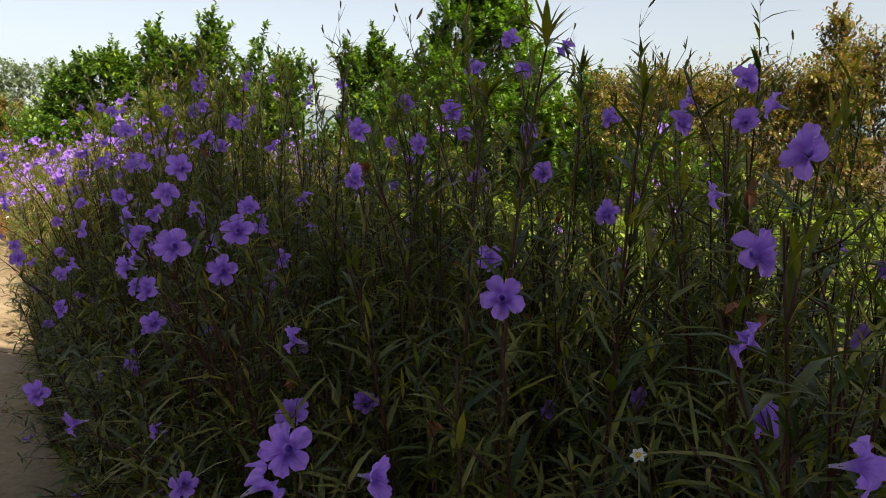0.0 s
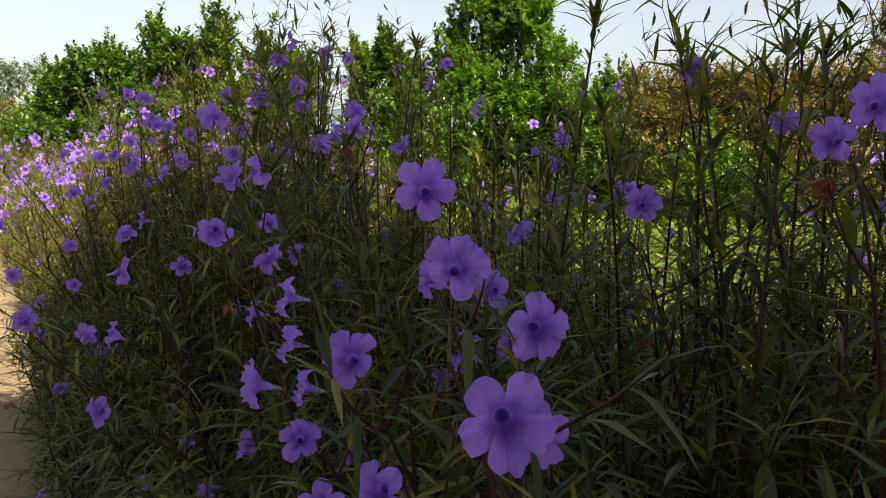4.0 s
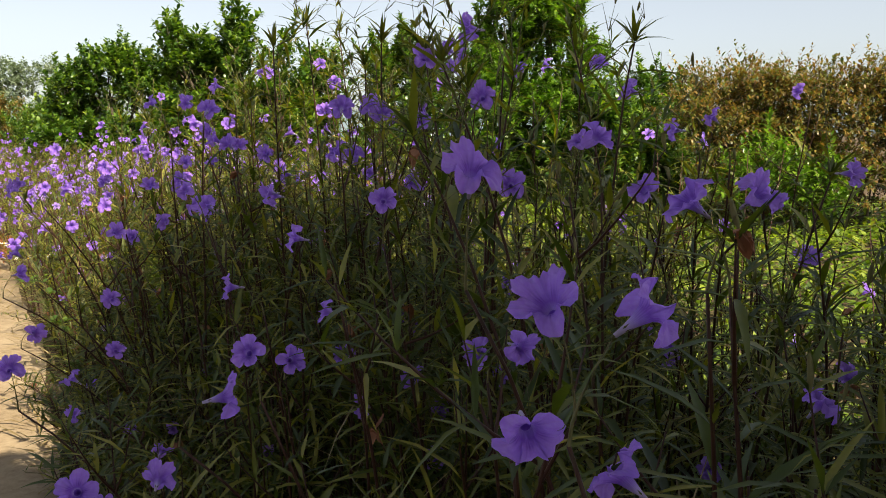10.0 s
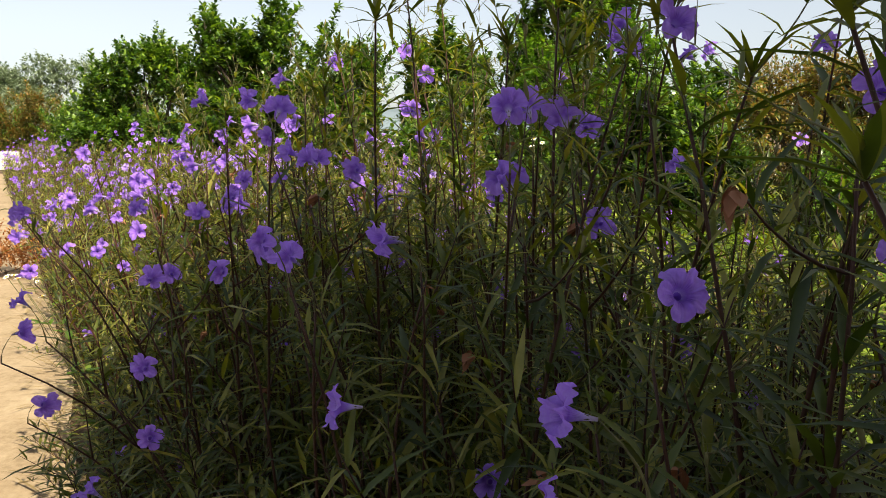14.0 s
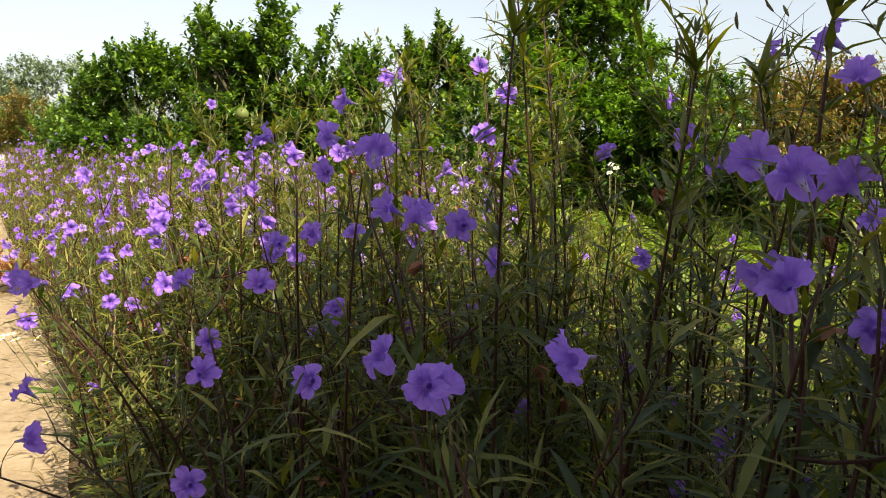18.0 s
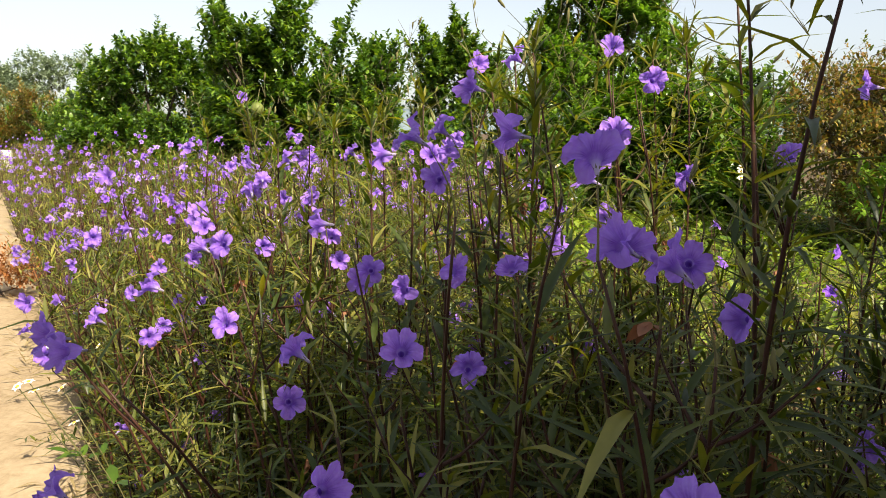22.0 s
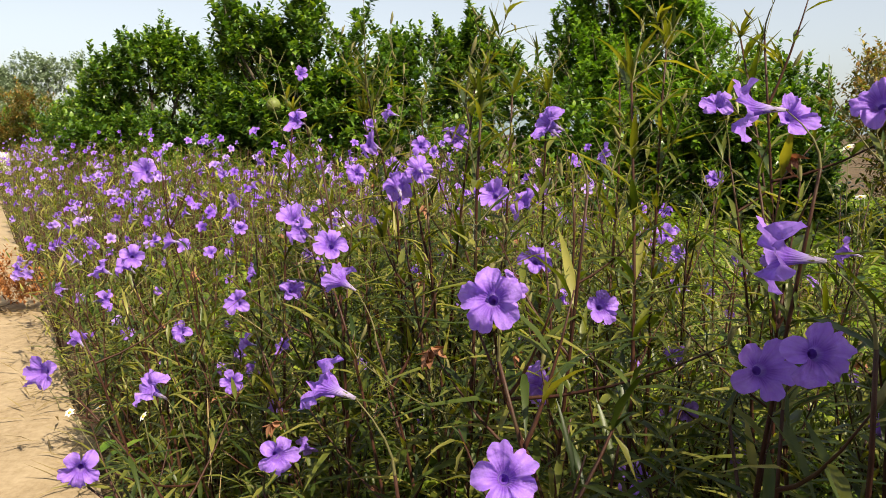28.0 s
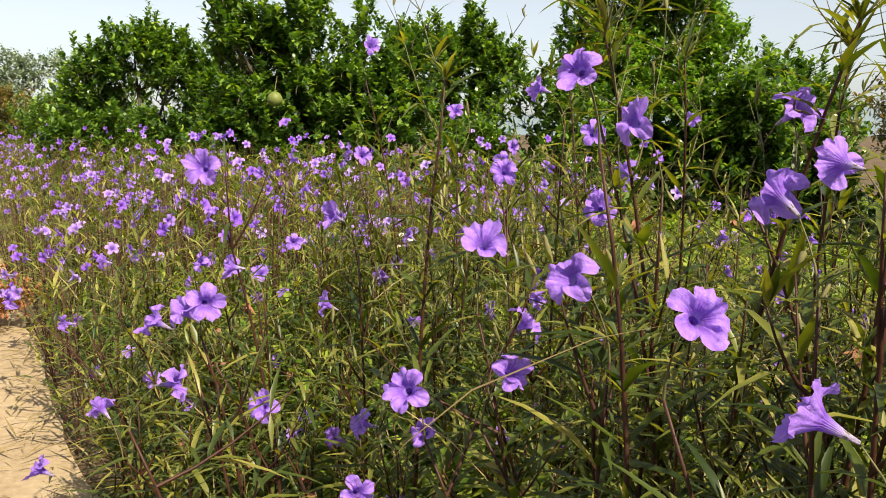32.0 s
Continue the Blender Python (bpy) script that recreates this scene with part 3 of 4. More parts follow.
def corolla(segments, rings, seed, radius=0.027):
    """A funnel flower of five broad, crinkled lobes that opens along +z, its tube's foot at the origin."""
    r = np.random.default_rng(seed)
    heap = Heap()
    ang = np.arange(segments) * 2 * np.pi / segments
    which = np.floor(ang / (2 * np.pi) * 5 + 0.5).astype(int) % 5
    off = (ang - which * 2 * np.pi / 5 + np.pi) % (2 * np.pi) - np.pi
    phi = off / (np.pi / 5)
    side = np.abs(phi)
    length = radius * 1.30
    rows = [(0.0016, 0.0), (0.0027, length * 0.28), (0.0046, length * 0.52), (0.0068, length * 0.72)]
    pts = [np.stack([np.cos(ang) * a, np.sin(ang) * a, np.full(segments, z)], 1) for a, z in rows]
    tone = [np.full((segments, 2), t) for t in ((0.0, 1.0), (0.0, 0.9), (0.60, 0.25), (0.70, 0.0))]
    streak = np.exp(-(phi / 0.09) ** 2) + 0.7 * np.exp(-((side - 0.30) / 0.08) ** 2)
    big, tilt, twist = r.uniform(0.80, 1.12, 5)[which], r.uniform(-0.70, 0.30, 5)[which], r.normal(0, 0.08, 5)[which]
    sinus, wave = r.uniform(0.56, 0.70), r.uniform(0, 6.28, 6)
    lobe = np.maximum(1 - side ** 2.2, 0) ** 0.62 - 0.05 * np.exp(-(phi / 0.2) ** 2)
    frill = 0.036 * np.sin(11 * ang + wave[0]) + 0.034 * np.sin(19 * ang + wave[1]) + (0.016 * np.sin(31 * ang + wave[2]) if segments > 50 else 0.0)
    pleat = 0.6 * np.exp(-((side - 0.46) / 0.2) ** 2) - np.exp(-(phi / 0.15) ** 2)
    for k in np.linspace(0, 1, rings + 1)[1:]:
        reach = radius * (sinus + (1.05 - sinus) * lobe * big) * (1 + 0.6 * frill * k * k)
        a = 0.0068 + (reach - 0.0068) * k
        z = length * 0.72 + radius * 0.40 * (1 - (1 - k) ** 2.2) + radius * k * k * (tilt * (1 - side ** 2) + twist * phi * (1 - side) * 3 + 0.16 * side ** 3)
        z = z + radius * (0.055 * k * (1.15 - 0.5 * k) * pleat + 1.5 * frill * k ** 3)
        z = z + radius * 0.16 * k * np.array([noise.noise(Vector((math.cos(g) * k * 2.6, math.sin(g) * k * 2.6, seed * 1.7))) for g in ang])
        pts.append(np.stack([np.cos(ang) * a, np.sin(ang) * a, z], 1))
        dark = np.clip(0.62 * math.exp(-(k / 0.30) ** 2) + 0.50 * math.exp(-(k / 0.42) ** 2) * streak, 0, 1)
        tone.append(np.stack([dark, np.zeros(segments)], 1))
    n = segments
    t, slots = [], []
    for i in range(len(pts) - 1):
        for k in range(n):
            p, q = i * n + k, i * n + (k + 1) % n
            t += [(p, q, q + n), (p, q + n, p + n)]
            slots += [0, 0]
    heap.v, heap.n = [np.concatenate(pts)], len(pts) * n
    t += [(0, k + 1, k) for k in range(1, n - 1)]
    slots += [0] * (n - 2)
    heap.t, heap.s = [np.array(t)], [np.array(slots)]
    # the closed end of the throat
    g = np.arange(12) * np.pi / 6
    ring = np.stack([np.cos(g) * 0.0043, np.sin(g) * 0.0043, np.full(12, length * 0.50)], 1)
    heap.add(np.concatenate([ring, [(0, 0, length * 0.24)]]), [(k, (k + 1) % 12, 12) for k in range(12)])
    tone.append(np.tile((0.75, 0.0), (13, 1)))
    # green calyx
    for k in range(5):
        a = k * 1.2566
        heap.add(*blades(LANCE_LOW, [(0, 0, -0.004)], [(math.cos(a) * 0.22, math.sin(a) * 0.22, 1)], [0.017], [0.0035], [0.0]), 1)
    tone = np.concatenate(tone)
    tones = np.zeros((heap.n, 4))
    tones[:len(tone), :2], tones[:, 3] = tone, 1.0
    return toned(heap.mesh("flower", [PETAL, TWIG]), tones)


FLOWERS = [corolla(70, 6, 60 + k) for k in range(9)]
SMALL = [corolla(40, 4, 80 + k) for k in range(6)]


def withered_mesh(seed):
    r = np.random.default_rng(seed)
    heap = Heap()
    for k in range(6):
        d = unit(np.array((0, 0, -1.0)) + r.normal(0, 0.5, 3))
        heap.add(*blades(LANCE, [r.normal(0, 0.002, 3)], [d], [r.uniform(0.022, 0.036)], [r.uniform(0.010, 0.018)], [r.uniform(-0.5, 0.6)]))
    return heap.mesh("withered_flower", WITHERED)


def pod_mesh(seed):
    r = np.random.default_rng(seed)
    heap = Heap()
    b = r.normal(0, 0.002, 2)
    heap.add(*tube_of([(0, 0, 0), (b[0], b[1], 0.008), (b[0] * 2, b[1] * 2, 0.018), (0, 0, 0.027), (0, 0, 0.031)], [0.0014, 0.0030, 0.0034, 0.0020, 0.0006], 6))
    return heap.mesh("bud", BUD)


WITHERS = [withered_mesh(90 + k) for k in range(3)]
PODS = [pod_mesh(95 + k) for k in range(2)]


def aim(at, way, roll=0.0, size=1.0):
    """A pose whose +z points along way."""
    q = Vector(way).to_track_quat("Z", "Y")
    return Matrix.Translation(at) @ q.to_matrix().to_4x4() @ Matrix.Rotation(roll, 4, "Z") @ Matrix.Diagonal((size, size, size, 1))


def bend(a, b, c, n):
    k = np.linspace(0, 1, n)[:, None]
    return (1 - k) ** 2 * np.asarray(a) + 2 * k * (1 - k) * np.asarray(b) + k ** 2 * np.asarray(c)


def leaf_pairs(curve, r, first, last, step, size, o, w, ln, wd, broad=1.0):
    """Opposite leaves at the nodes of a stem."""
    seg = np.linalg.norm(np.diff(curve, axis=0), axis=1)
    total = seg.sum()
    pos = np.concatenate([[0], np.cumsum(seg)])
    s, turn = first * total, r.uniform(0, 6.28)
    while s < last * total:
        p = np.array([np.interp(s, pos, curve[:, k]) for k in range(3)])
        d = unit(np.array([np.interp(s + 0.02, pos, curve[:, k]) for k in range(3)]) - p)
        a = unit(np.cross(d, (0.3, 0.2, 0.93)))
        b = np.cross(d, a)
        for side in (0, math.pi):
            if r.random() < 0.9:
                g = turn + side + r.normal(0, 0.25)
                rise = r.uniform(0.35, 1.55)
                o.append(p)
                w.append(unit(math.cos(g) * a + math.sin(g) * b + d * rise))
                ln.append(size * r.uniform(0.6, 1.25) * (1.1 - 0.33 * (s / total) ** 2))
                wd.append(ln[-1] * r.uniform(0.085, 0.145) * broad)
        turn += math.pi / 2 + r.normal(0, 0.2)
        s += step * r.uniform(0.7, 1.3)


def stems_and_leaves(stem_curves, r, o, w, ln, wd, forks=(), template=None, sides=5):
    wood = Heap()
    for c, rad, slot in stem_curves:
        wood.add(*tube_of(c, np.linspace(rad, rad * 0.3, len(c)), sides), slot)
    for c in forks:
        wood.add(*tube_of(c, (0.0010, 0.0009, 0.0007), 3), 1)
    v, t = blades(template or LANCE, np.array(o), np.array(w), np.array(ln), np.array(wd), r.uniform(0.05, 0.75, len(o)))
    leaves = Heap().add(v, t)
    # small leaves in the axils
    at = np.array(o)[r.random(len(o)) < 0.85]
    way = unit(r.normal(0, 0.6, (len(at), 3)) + (0, 0, 0.55))
    size = r.uniform(0.022, 0.062, len(at))
    leaves.add(*blades(LANCE_LOW, at, way, size, size * 0.17, r.uniform(0.0, 0.4, len(at))))
    return wood.mesh("stem", [STEM, TWIG]), leaves.mesh("foliage", LEAF)


RUELLIA = "purple ruellia plants in the bed"
TONES = ("tall ruellia stem with narrow leaves and a purple flower", "slender dark-stemmed ruellia with one open purple flower",
         "leaning ruellia shoot with narrow leaves and a violet flower", "ruellia with reddish stem, narrow leaves and a lilac flower")
bloom_rng = np.random.default_rng(77)


def bloom(x, y, z, yaw=None, rise=None, size=1.0):
    """One flowering shoot: rooted in the bed, its flower at the place given, facing yaw (degrees) and rise."""
    r = bloom_rng
    v0 = x * ACROSS[0] + y * ACROSS[1]
    u0 = x * ALONG[0] + y * ALONG[1]
    root = plan(u0 + r.normal(0, 0.07), max(v0 + r.uniform(0.02, 0.16), EDGE + r.uniform(0.10, 0.26)))
    yaw = r.normal(-128, 52) if yaw is None else yaw
    rise = r.uniform(0, 45) if rise is None else rise
    cy, sy = math.cos(math.radians(yaw)), math.sin(math.radians(yaw))
    face = np.array((cy * math.cos(math.radians(rise)), sy * math.cos(math.radians(rise)), math.sin(math.radians(rise))))
    rel = np.array((x - root[0], y - root[1], z))
    back_end = rel - face * 0.031 * size
    neck = back_end - face * 0.035 + np.array((0, 0, -0.055))
    top = thing("ruellia_plant", TONES[int(r.integers(4))], "flowering plant", RUELLIA, at=(*root, 0.0))
    lean = np.array((r.normal(0, 0.04), r.normal(0, 0.04), z * 0.6))
    main = bend((0, 0, -0.03), lean, neck, 12)
    main[1:-1] += np.cumsum(r.normal(0, 0.006, (10, 3)), 0) * np.linspace(1, 0, 10)[:, None]
    curves = [(main, 0.0056, 0), (bend(neck, neck + np.array((0, 0, 0.03)), back_end, 5), 0.0016, 1)]
    o, w, ln, wd = [], [], [], []
    reach = 0.13 if v0 > EDGE + 0.2 else 0.095
    leaf_pairs(main, r, 0.10, 0.92 if v0 > EDGE + 0.2 else 0.7, 0.052, reach, o, w, ln, wd)
    tips = []
    for _ in range(int(r.integers(2, 5))):
        k = r.integers(5, 11)
        p = main[k]
        e = p + np.array((r.normal(0, 0.07), r.normal(0, 0.07), r.uniform(0.08, 0.2)))
        if e[2] > z + 0.03:
            e[2] = z - 0.02
        c = bend(p, (p + e) / 2 + np.array((0, 0, -0.03)), e, 5)
        curves.append((c, 0.0028, 0))
        leaf_pairs(c, r, 0.3, 1.0, 0.05, 0.085, o, w, ln, wd)
        tips.append(e)
    sm, fm = stems_and_leaves(curves, r, o, w, ln, wd)
    part_mesh("stem", sm, top, "dark reddish stem")
    part_mesh("foliage", fm, top)
    part_mesh("flower", FLOWERS[int(r.integers(9))], top, "", aim(back_end, face, r.uniform(0, 6.28), size))
    for e in tips if v0 > EDGE + 0.2 else ():
        if r.random() < 0.5:
            part_mesh("bud", PODS[int(r.integers(2))], top, "", aim(e, (r.normal(0, 0.3), r.normal(0, 0.3), 1)))
        elif r.random() < 0.25:
            part_mesh("withered_flower", WITHERS[int(r.integers(3))], top, "brown shrivelled bloom", aim(e, (r.normal(0, 0.5), r.normal(0, 0.5), 1)))
    return top


def clump(seed, height, stems=4, flowers=0):
    """A leafy clump of several stems, some with a flower."""
    r = np.random.default_rng(seed)
    top = thing("ruellia_clump", "leafy ruellia clump with dark stems and narrow leaves", "flowering plant", "leafy ruellia clumps in the bed")
    curves, o, w, ln, wd, tips = [], [], [], [], [], []
    for _ in range(stems):
        a, b = r.normal(0, 0.03, 2), r.normal(0, 0.085, 2)
        h = height * r.uniform(0.62, 1.05)
        main = bend((a[0], a[1], -0.03), (a[0] + b[0] * 0.3, a[1] + b[1] * 0.3, h * 0.55), (a[0] + b[0], a[1] + b[1], h), 10)
        curves.append((main, 0.0054, 0))
        leaf_pairs(main, r, 0.10, 1.0, 0.050, 0.125, o, w, ln, wd)
        tips.append(main[-1])
        for _ in range(4):
            p = main[r.integers(3, 9)]
            e = p + np.array((r.normal(0, 0.075), r.normal(0, 0.075), r.uniform(0.09, 0.20)))
            c = bend(p, (p + e) / 2 + np.array((0, 0, -0.02)), e, 4)
            curves.append((c, 0.0028, 0))
            leaf_pairs(c, r, 0.3, 1.0, 0.045, 0.085, o, w, ln, wd)
            tips.append(e)
    forks = []
    for e in tips[::2]:
        for _ in range(3):
            f = e + np.array((r.normal(0, 0.022), r.normal(0, 0.022), r.uniform(0.015, 0.055)))
            forks.append(np.array((e, (e + f) / 2 + r.normal(0, 0.003, 3), f)))
            for _ in range(2):
                o.append(f), w.append(unit(np.array((r.normal(0, 0.4), r.normal(0, 0.4), 1.0))))
                ln.append(r.uniform(0.014, 0.026)), wd.append(0.0035)
    sm, fm = stems_and_leaves(curves, r, o, w, ln, wd, forks, LANCE_MID, 4)
    part_mesh("stem", sm, top, "dark reddish stems")
    part_mesh("foliage", fm, top)
    r.shuffle(tips)
    for e in tips[:flowers]:
        yaw, rise = r.normal(-2.3, 0.9), r.uniform(0.1, 0.8)
        face = (math.cos(yaw) * math.cos(rise), math.sin(yaw) * math.cos(rise), math.sin(rise))
        part_mesh("flower", SMALL[int(r.integers(6))], top, "", aim(e, face, r.uniform(0, 6), 0.95))
    for e in tips[flowers:flowers + 3]:
        part_mesh("bud", PODS[int(r.integers(2))], top, "", aim(e, (r.normal(0, 0.3), r.normal(0, 0.3), 1)))
    if seed % 2:
        part_mesh("withered_flower", WITHERS[int(r.integers(3))], top, "brown shrivelled bloom", aim(tips[-1], (0.3, 0.1, 1)))
    return top


def far_side(u):
    return float(np.interp(u, (-2, 3.9, 4.7, 6.0, 10, 13, 18, 30), (2.1, 2.2, 1.6, 1.9, 4.2, 2.7, 1.5, 1.3)))


def hollow(u, v):
    """A thin, low stretch of the bed in front of the lawn."""
    return math.exp(-(((u - 2.6 - 0.45 * (v - 0.8)) / 0.5) ** 2 + ((v - 1.45) / 0.75) ** 2))


def top_height(u, v):
    """Height of the bed's plants: tall and shaded at the near end, lower further along, low at the path's side."""
    h = float(np.interp(u, (-1, 2.2, 3.0, 4.0, 6, 9, 30), (1.40, 1.40, 1.27, 1.27, 1.17, 1.15, 1.2)))
    return h * (1 - 0.32 * hollow(u, v)) * float(np.interp(v, (EDGE, EDGE + 0.4, EDGE + 0.9, 3), (0.55, 0.82, 1.0, 1.0)))


BLADE = leaf_template([(0.3, 1.0), (0.7, 0.7)], 0.4)
KINDS = [clump(200 + k, 1.0, 4, (2, 1, 2, 2, 1, 3, 2, 2, 1, 2, 3, 1)[k]) for k in range(12)]
place_rng = np.random.default_rng(5)
spots = []
u = 0.3
while u < 8.2:
    v = edge_at(u) + 0.14
    while v < min(far_side(u), 2.0):
        thin = 0.55 if u > 6.0 and v < edge_at(u) + 0.2 else 0.0
        if place_rng.random() > max(thin, 0.75 * hollow(u, v)):
            spots.append((u + place_rng.uniform(-0.12, 0.12), v + place_rng.uniform(-0.10, 0.10)))
        v += 0.25 if v < 0.8 else 0.30
    u += 0.265
first_of = set()
for u, v in spots:
    kind = int(place_rng.integers(12))
    x, y = plan(u, v)
    s = top_height(u, v) * place_rng.uniform(0.78, 1.1)
    # plants at the path's side lean out over it
    out = max(0.0, 1 - (v - edge_at(u)) / 0.45) * place_rng.uniform(2, 15)
    lean = Matrix.Rotation(-radians(out), 4, Vector((*ALONG, 0)))
    m = Matrix.Translation((x, y, 0)) @ lean @ pose(0, 0, 0, place_rng.normal(0, 3), place_rng.normal(0, 3), place_rng.uniform(0, 360))
    if kind in first_of:
        ob = copy_thing(KINDS[kind], m)
    else:
        ob = KINDS[kind]
        ob.matrix_basis = m
        first_of.add(kind)
    ob.scale = (1.0, 1.0, s)
    if v > edge_at(u) + 0.28 and u < 4.6:
        for child in list(ob.children):
            if child.name.startswith("flower") and place_rng.random() < 0.55:
                bpy.data.objects.remove(child)


def tall_stem(x, y, h):
    """A tall leafy shoot without an open flower, its top branched into thin stalks with pods."""
    r = bloom_rng
    v0, u0 = x * ACROSS[0] + y * ACROSS[1], x * ALONG[0] + y * ALONG[1]
    root = plan(u0 + r.normal(0, 0.05), max(v0, EDGE + 0.12))
    top = thing("ruellia_plant", "tall ruellia shoot with long narrow leaves and pods", "flowering plant", RUELLIA, at=(*root, 0.0))
    end = np.array((x - root[0] + r.normal(0, 0.06), y - root[1] + r.normal(0, 0.06), h))
    main = bend((0, 0, -0.03), (r.normal(0, 0.11), r.normal(0, 0.11), h * 0.55), end, 16)
    main[1:-1] += np.cumsum(r.normal(0, 0.007, (14, 3)), 0) * np.linspace(1, 0, 14)[:, None]
    curves, o, w, ln, wd, tips = [(main, 0.0060, 0)], [], [], [], [], []
    leaf_pairs(main, r, 0.12, 1.0, 0.045, 0.118, o, w, ln, wd, 1.05)
    for _ in range(7):
        o.append(main[-1]), w.append(unit(np.array((r.normal(0, 0.4), r.normal(0, 0.4), 1.0))))
        ln.append(r.uniform(0.04, 0.085)), wd.append(ln[-1] * 0.13)
    for _ in range(5):
        p = main[r.integers(4, 10)]
        e = p + np.array((r.normal(0, 0.08), r.normal(0, 0.08), r.uniform(0.15, 0.34)))
        c = bend(p, (p + e) / 2 + np.array((0, 0, -0.05)), e, 7)
        curves.append((c, 0.0030, 0))
        leaf_pairs(c, r, 0.2, 1.0, 0.05, 0.105, o, w, ln, wd)
    for _ in range(8):
        p = main[r.integers(8, 16)]
        e = p + np.array((r.normal(0, 0.055), r.normal(0, 0.055), r.uniform(0.06, 0.17)))
        c = bend(p, (p + e) / 2 + np.array((0, 0, -0.03)), e, 5)
        curves.append((c, 0.0015, 1))
        leaf_pairs(c, r, 0.3, 0.9, 0.05, 0.065, o, w, ln, wd)
        for _ in range(3):
            f = e + np.array((r.normal(0, 0.025), r.normal(0, 0.025), r.uniform(0.015, 0.06)))
            curves.append((bend(e, (e + f) / 2, f, 3), 0.0009, 1))
            tips.append(f)
    sm, fm = stems_and_leaves(curves, r, o, w, ln, wd)
    part_mesh("stem", sm, top, "dark reddish stem")
    part_mesh("foliage", fm, top)
    for e in tips[::3]:
        part_mesh("bud", PODS[int(r.integers(2))], top, "", aim(e, (r.normal(0, 0.4), r.normal(0, 0.4), 1), 0.0, 0.8))
    return top


bloom(-1.284, 1.334, 1.259, -92, 32, size=0.88)
bloom(-1.362, 1.414, 1.168, -110, 25, size=0.91)
bloom(-1.185, 1.487, 1.166, -90, 5, size=1.22)
bloom(-1.292, 1.482, 1.302, -95, 15)
bloom(-2.765, 4.571, 1.235, 150, 25, size=0.94)
bloom(-2.113, 3.531, 1.488, 80, 35, size=1.10)
bloom(-2.432, 4.032, 1.359, 160, 5)
bloom(-2.753, 4.156, 1.231, 168, 20)
bloom(-1.177, 1.765, 1.146)
bloom(-1.423, 1.521, 1.198, 175, 10, size=0.75)
bloom(-2.605, 4.092, 1.174, -90, 35)
bloom(-2.613, 4.127, 1.309, -105, 15)
bloom(-2.679, 4.771, 1.355, 100, 30)
bloom(-2.367, 4.153, 1.234, -95, 20)
bloom(-2.052, 3.590, 1.390, -60, 40, size=1.07)
bloom(-1.916, 3.147, 1.284)
bloom(-1.738, 3.076, 1.475, 85, 30)
bloom(-1.093, 1.988, 1.193)
bloom(-1.410, 1.517, 1.109, size=0.75)
bloom(-1.430, 1.571, 1.137, 178, 10, size=0.75)
bloom(-1.478, 1.663, 1.062, 172, 10)
bloom(-1.261, 1.268, 1.169, -95, 10, size=1.18)
bloom(-2.349, 4.103, 1.264, -100, 15)
bloom(-2.330, 4.284, 1.466, size=1.16)
bloom(-1.248, 1.532, 1.134, size=0.75)
bloom(-1.651, 3.131, 1.462, 95, 35)
bloom(-1.282, 1.528, 1.210, size=0.75)
bloom(-0.453, 0.523, 1.061)
bloom(-2.189, 3.594, 1.507, 150, 10, size=0.88)
bloom(-1.719, 3.157, 1.373, 90, 50)
bloom(-1.676, 3.268, 1.482, 90, 35, size=1.14)
bloom(-2.645, 4.740, 1.384, size=0.82)
bloom(-2.291, 3.612, 1.507, size=0.85)
bloom(-2.300, 3.588, 1.277, -90, 40, size=0.87)
bloom(-0.992, 0.650, 1.046)
bloom(-1.205, 1.416, 1.093, -90, 10, size=1.16)
bloom(-2.851, 4.810, 1.463, -130, 15, size=0.82)
bloom(-1.925, 3.590, 1.304)
bloom(-2.409, 3.552, 1.292, 150, 30, size=0.76)
bloom(-2.650, 3.591, 1.281, -130, 10, size=0.79)
bloom(-2.733, 3.725, 1.261, -140, 20)
bloom(-1.448, 2.683, 1.331)
bloom(-1.837, 2.363, 1.151, size=0.78)
bloom(-1.578, 1.963, 1.205, -90, -10)
bloom(-1.181, 1.937, 0.973)
bloom(-0.670, 1.319, 1.124)
bloom(-0.485, 0.671, 1.237, -80, 20)
bloom(-1.019, 0.688, 0.994)
bloom(-2.895, 5.049, 1.272, -90, 45, size=1.09)
bloom(-2.222, 4.383, 1.460)
bloom(-2.060, 3.473, 1.394)
bloom(-1.466, 3.475, 1.647, size=1.20)
bloom(-2.069, 3.041, 1.300, -120, 20, size=0.75)
bloom(-1.502, 2.656, 1.474, -110, 20, size=0.88)
bloom(-1.792, 2.507, 1.271, 175, 10, size=0.75)
bloom(-1.248, 2.596, 1.327)
bloom(-1.526, 2.224, 1.187, size=0.75)
bloom(-0.928, 1.237, 1.294, -40, 15, size=0.84)
bloom(-0.475, 0.702, 1.129)
bloom(-1.662, 2.646, 1.311, -90, 25, size=0.86)
bloom(-2.787, 4.681, 1.270, -90, 30)
bloom(-2.731, 4.987, 1.424)
bloom(-3.563, 5.550, 0.880, 150, 40)
bloom(-1.830, 2.775, 1.009, -60, 20)
bloom(-2.347, 2.827, 0.996)
bloom(-1.092, 2.344, 1.062, -20, 55)
bloom(-1.502, 1.942, 1.299, 0, 35)
bloom(-1.554, 2.015, 1.287, -140, 50)
bloom(-0.943, 1.829, 1.252)
bloom(-1.341, 1.371, 1.070, -120, 10, size=0.93)
bloom(-0.724, 0.889, 1.144, -100, 15, size=1.12)
bloom(-0.900, 0.772, 0.949)
bloom(-1.055, 1.252, 0.844, size=1.25)
bloom(-2.831, 5.069, 1.163)
bloom(-2.882, 4.921, 1.146, -60, 30, size=0.84)
bloom(-3.225, 5.355, 0.948, -110, 30)
